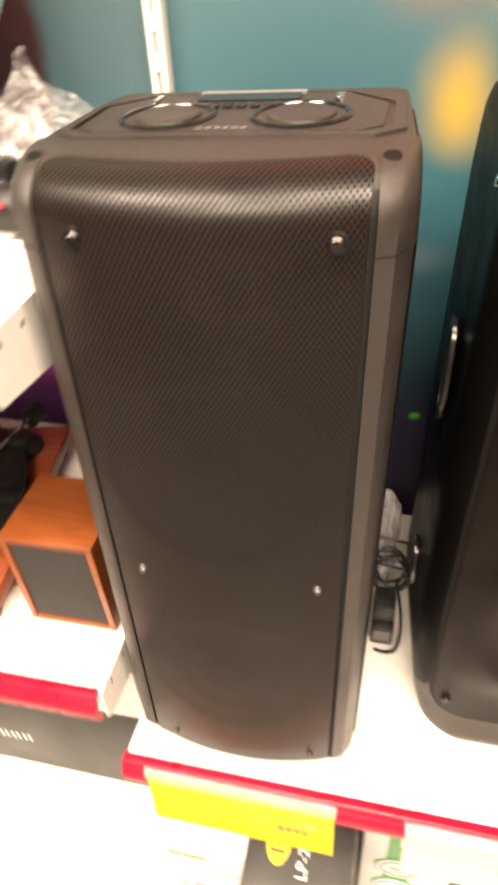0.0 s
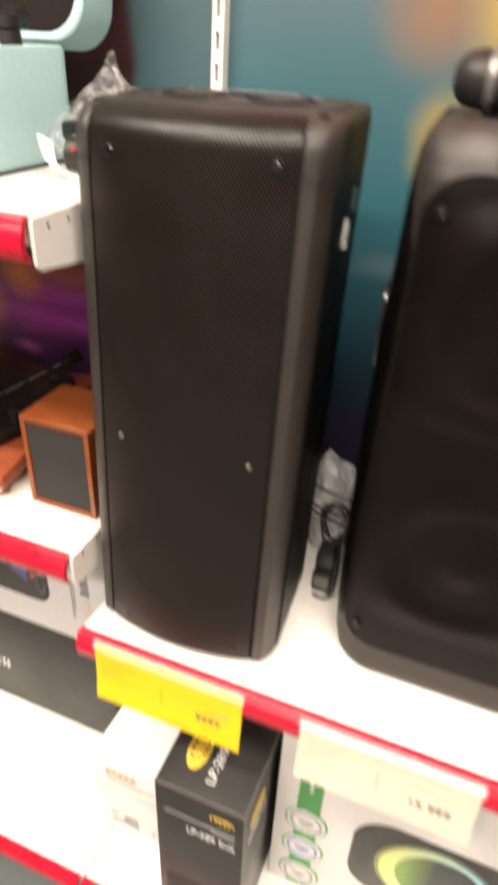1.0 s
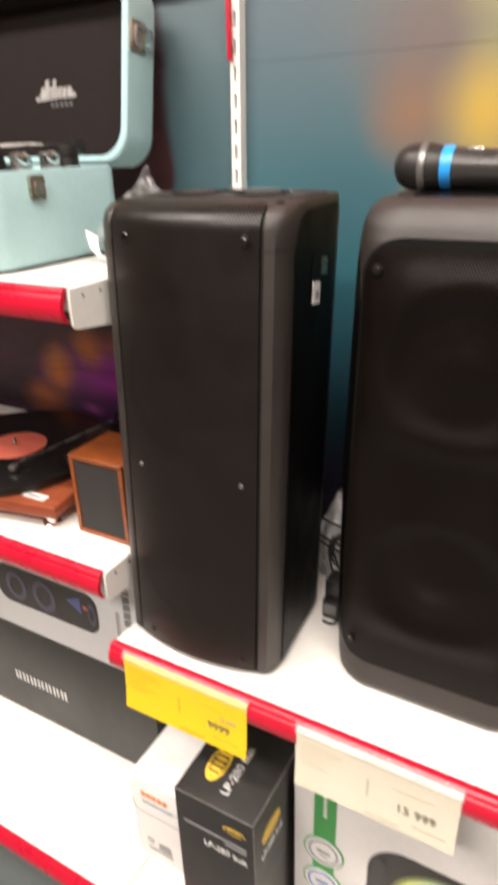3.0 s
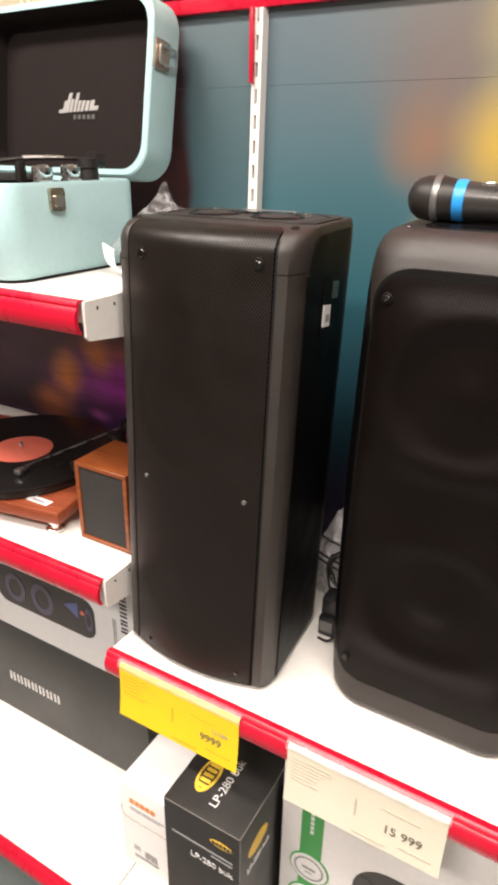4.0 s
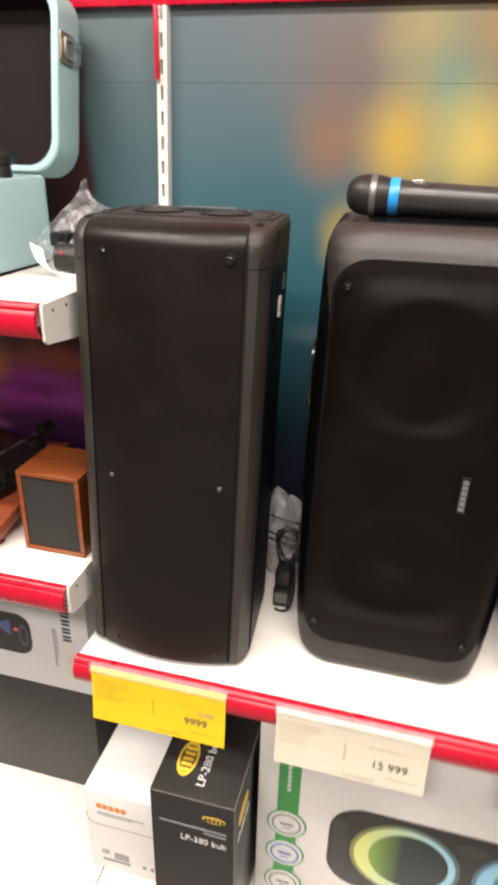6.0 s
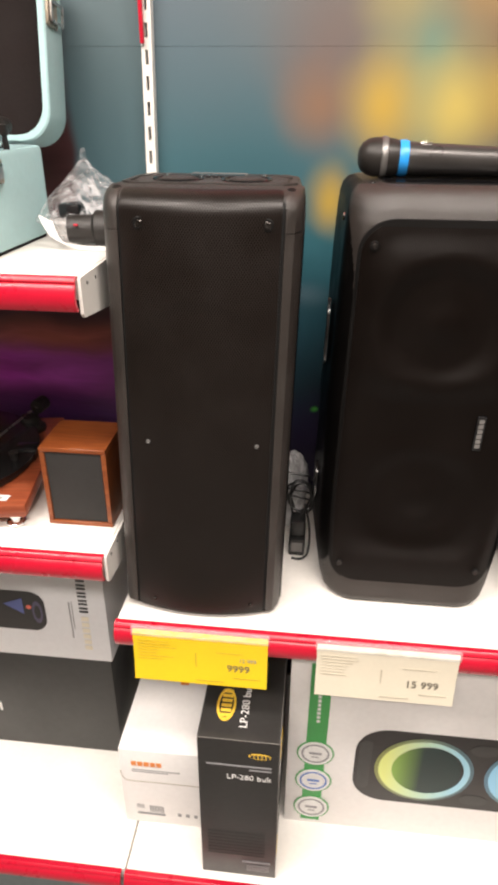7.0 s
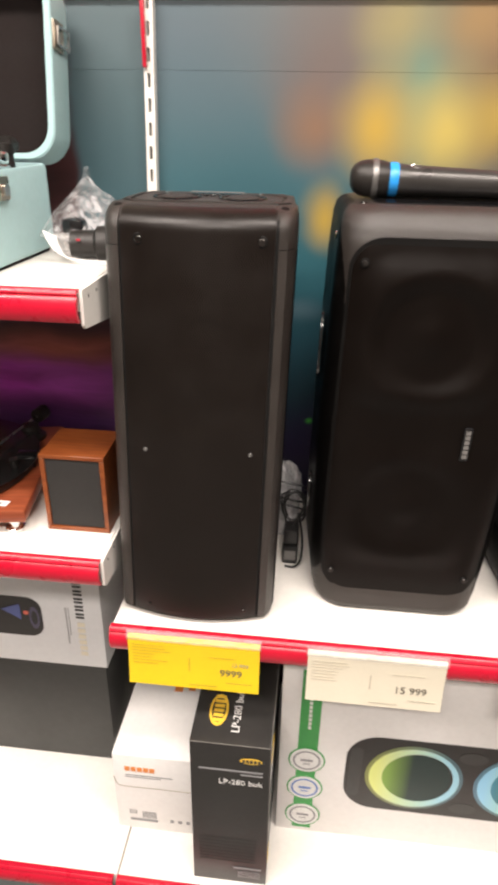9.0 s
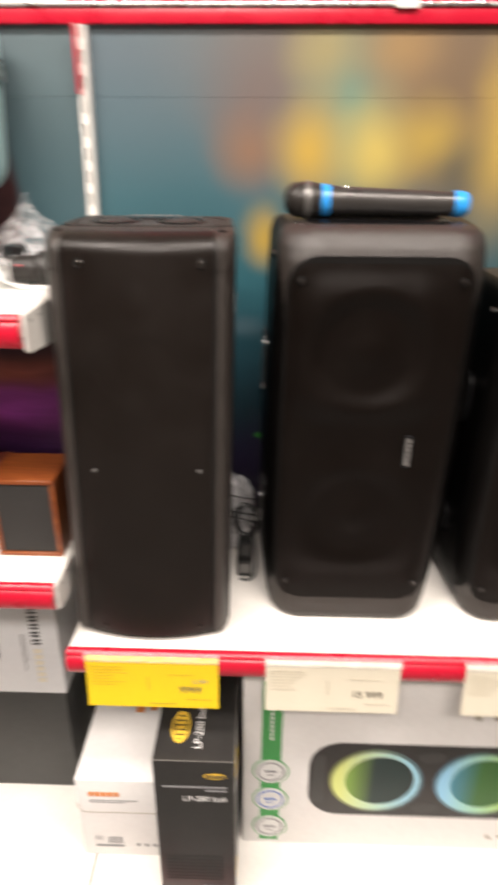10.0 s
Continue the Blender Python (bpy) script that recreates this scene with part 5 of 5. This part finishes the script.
def black_box():
    t = carton("cardboard_box", 0.1155, 0.233, -0.046, 0.205, 0.32, 0.644, M_blackcard, "tall black carton with white and yellow print", 0.0014)
    f, top = front(-0.0463), on_top(0.6442)
    rng = random.Random(8)
    for n, at in (("worn_edge", lambda v: (0.1165 + v * 0.1155, -0.0461, 0.6437)), ("worn_edge", lambda v: (0.2327, -0.045 + v * 0.249, 0.6437)), ("worn_edge", lambda v: (0.2327, -0.0457, 0.322 + v * 0.32))):
        part(n, tube([Vector(at(k / 40)) + Vector((rng.uniform(-1, 1), rng.uniform(-1, 1), rng.uniform(-1, 1))) * 0.0002 for k in range(41)], 0.0007, 5), M_worn, t, "pale worn carton edge")
    lg = part("logo", prism(oval(0.205, 0.6135, 0.0165, 0.0058), 0.0005, f), M_gold, t, "yellow oval emblem")
    part("logo_bars", bars(word_bars(0.192, 0.6105, 0.034, 0.006, 6), front(-0.0468)), M_ink, lg)
    part("model_name", text_bm("LP-280 buk", 0.0145, lambda u, v, w: f(0.157 + u * 0.98, 0.5605 + v, w)), M_lite, t)
    part("small_print", bars([(0.128, 0.222, 0.5885, 0.5915), (0.190, 0.222, 0.5815, 0.584)], f), M_mid, t)
    part("small_print", bars([(0.126, 0.215, 0.430 - 0.008 * i, 0.432 - 0.008 * i) for i in range(8)], f, 0.0003), M_faintblack, t)
    part("barcode", bars([(0.188 + 0.0026 * i, 0.1894 + 0.0026 * i, 0.334, 0.350) for i in range(14)] + [(0.180, 0.225, 0.356, 0.360)], f), M_mid, t)
    # the top print reads from the right-hand edge
    tl = part("logo", prism(oval(0.150, 0.012, 0.0140, 0.0290), 0.0005, top), M_gold, t, "yellow oval emblem")
    part("logo_core", prism(oval(0.150, 0.012, 0.0105, 0.0230), 0.0004, on_top(0.6449)), M_blackcard, tl)
    part("logo_bars", bars([(0.143, 0.158, -0.010 + i * 0.0085, -0.0045 + i * 0.0085) for i in range(6)], on_top(0.6454)), M_gold, tl)
    part("model_name", text_bm("LP-280 buk", 0.0165, lambda u, v, w: top(0.184 - v, -0.026 + u * 1.05, w)), M_lite, t)
    side = lambda u, v, w: Vector((0.2332 + w, u, v))
    part("logo", prism(oval(0.000, 0.588, 0.026, 0.0130), 0.0005, side), M_gold, t, "yellow oval emblem")
    part("model_name", text_bm("LP-280 buk", 0.0145, lambda u, v, w: side(-0.028 + u * 0.9, 0.553 + v, w)), M_lite, t)
    part("seal", prism(oval(-0.01, 0.350, 0.018, 0.008), 0.0005, side), M_gold, t)


def big_box():
    t = carton("cardboard_box", 0.2415, 0.850, 0.053, 0.330, 0.32, 0.715, M_paper, "large white carton with a printed speaker and glowing rings", 0.0018)
    f, f2, f3 = front(0.0527), front(0.0520), front(0.0513)
    part("green_band", prism([(0.270, 0.330), (0.302, 0.330), (0.304, 0.700), (0.272, 0.700)], 0.0005, f), M_green, t, "green printed band")
    part("band_print", bars([(0.285, 0.290, 0.575 + i * 0.009, 0.581 + i * 0.009) for i in range(9)], f2), M_lite, t)
    for z, m in ((0.503, M_mid), (0.436, M_bluep), (0.366, M_mid)):
        bd = part("badge", prism(oval(0.287, z, 0.030, 0.0295), 0.0005, f2), M_green, t, "round white badge with a green rim")
        part("badge_disc", prism(oval(0.287, z, 0.0275, 0.0270), 0.0005, f3), M_lite, bd)
        part("badge_ring", frame_ring(oval(0.287, z, 0.0225, 0.0220), oval(0.287, z, 0.0195, 0.0190), 0.0004, front(0.0507)), m, bd)
        part("badge_print", bars([(0.277, 0.297, z - 0.002, z + 0.003), (0.281, 0.293, z - 0.009, z - 0.007)], front(0.0507), 0.0004), m, bd)
    pic = part("speaker_picture", prism(round_rect(0.350, 0.742, 0.402, 0.572, 0.052, 8), 0.0005, f), M_blackcard, t, "picture of a black portable speaker")
    part("picture_shade", prism(round_rect(0.356, 0.376, 0.430, 0.545, 0.009), 0.0004, f2), M_darkcard, pic)
    for cx, c0, c1, g0, g1 in ((0.460, (0.72, 0.80, 0.26), (0.36, 0.66, 0.80), (0.30, 0.52, 0.08), (0.008, 0.030, 0.028)), (0.632, (0.30, 0.62, 0.85), (0.45, 0.70, 0.15), (0.06, 0.28, 0.45), (0.03, 0.13, 0.02))):
        part("glow_field", prism(oval(cx, 0.486, 0.058, 0.058, 40), 0.0004, f2), ramp_x_mat("glow_print", cx - 0.062, cx - 0.004, g0, g1), pic)
        part("glow_halo", frame_ring(oval(cx, 0.486, 0.0775, 0.0740, 48), oval(cx, 0.486, 0.0700, 0.0670, 48), 0.0004, f2), ramp_x_mat("halo_print", cx - 0.07, cx + 0.06, tuple(v * 0.35 for v in c0), tuple(v * 0.25 for v in c1)), pic)
        part("glow_ring", frame_ring(oval(cx, 0.486, 0.0715, 0.0680, 48), oval(cx + 0.0055, 0.488, 0.056, 0.0560, 48), 0.0006, f3), ramp_x_mat("ring_print", cx - 0.06, cx + 0.05, c0, c1), pic, "printed glowing ring")
    for z in (0.545, 0.425):
        part("picture_knob", prism(oval(0.546, z, 0.022, 0.013), 0.0004, f2), M_darkcard, pic)
    part("small_print", bars([(0.66 + i * 0.02, 0.668 + i * 0.02, 0.350, 0.357) for i in range(6)] + [(0.60 + i * 0.03, 0.61 + i * 0.03, 0.63, 0.64) for i in range(4)], f), M_greyink, t)


dark_box()
white_box()
pale_box()
black_box()
big_box()


# white strap hanging under the upper shelf
strap_pts = spline([(-0.212, 0.030, 1.228), (-0.212, 0.030, 1.200), (-0.216, 0.030, 1.165), (-0.232, 0.030, 1.128), (-0.262, 0.030, 1.106), (-0.300, 0.030, 1.112), (-0.318, 0.030, 1.150), (-0.320, 0.030, 1.228)], 6)
strap = part("strap", loft([[p + Vector((-0.001, -0.007, 0)), p + Vector((0.001, -0.007, 0)), p + Vector((0.001, 0.007, 0)), p + Vector((-0.001, 0.007, 0))] for p in strap_pts]), M_white)
tagged(strap, "white plastic strap hanging in a loop below the shelf", "strap")
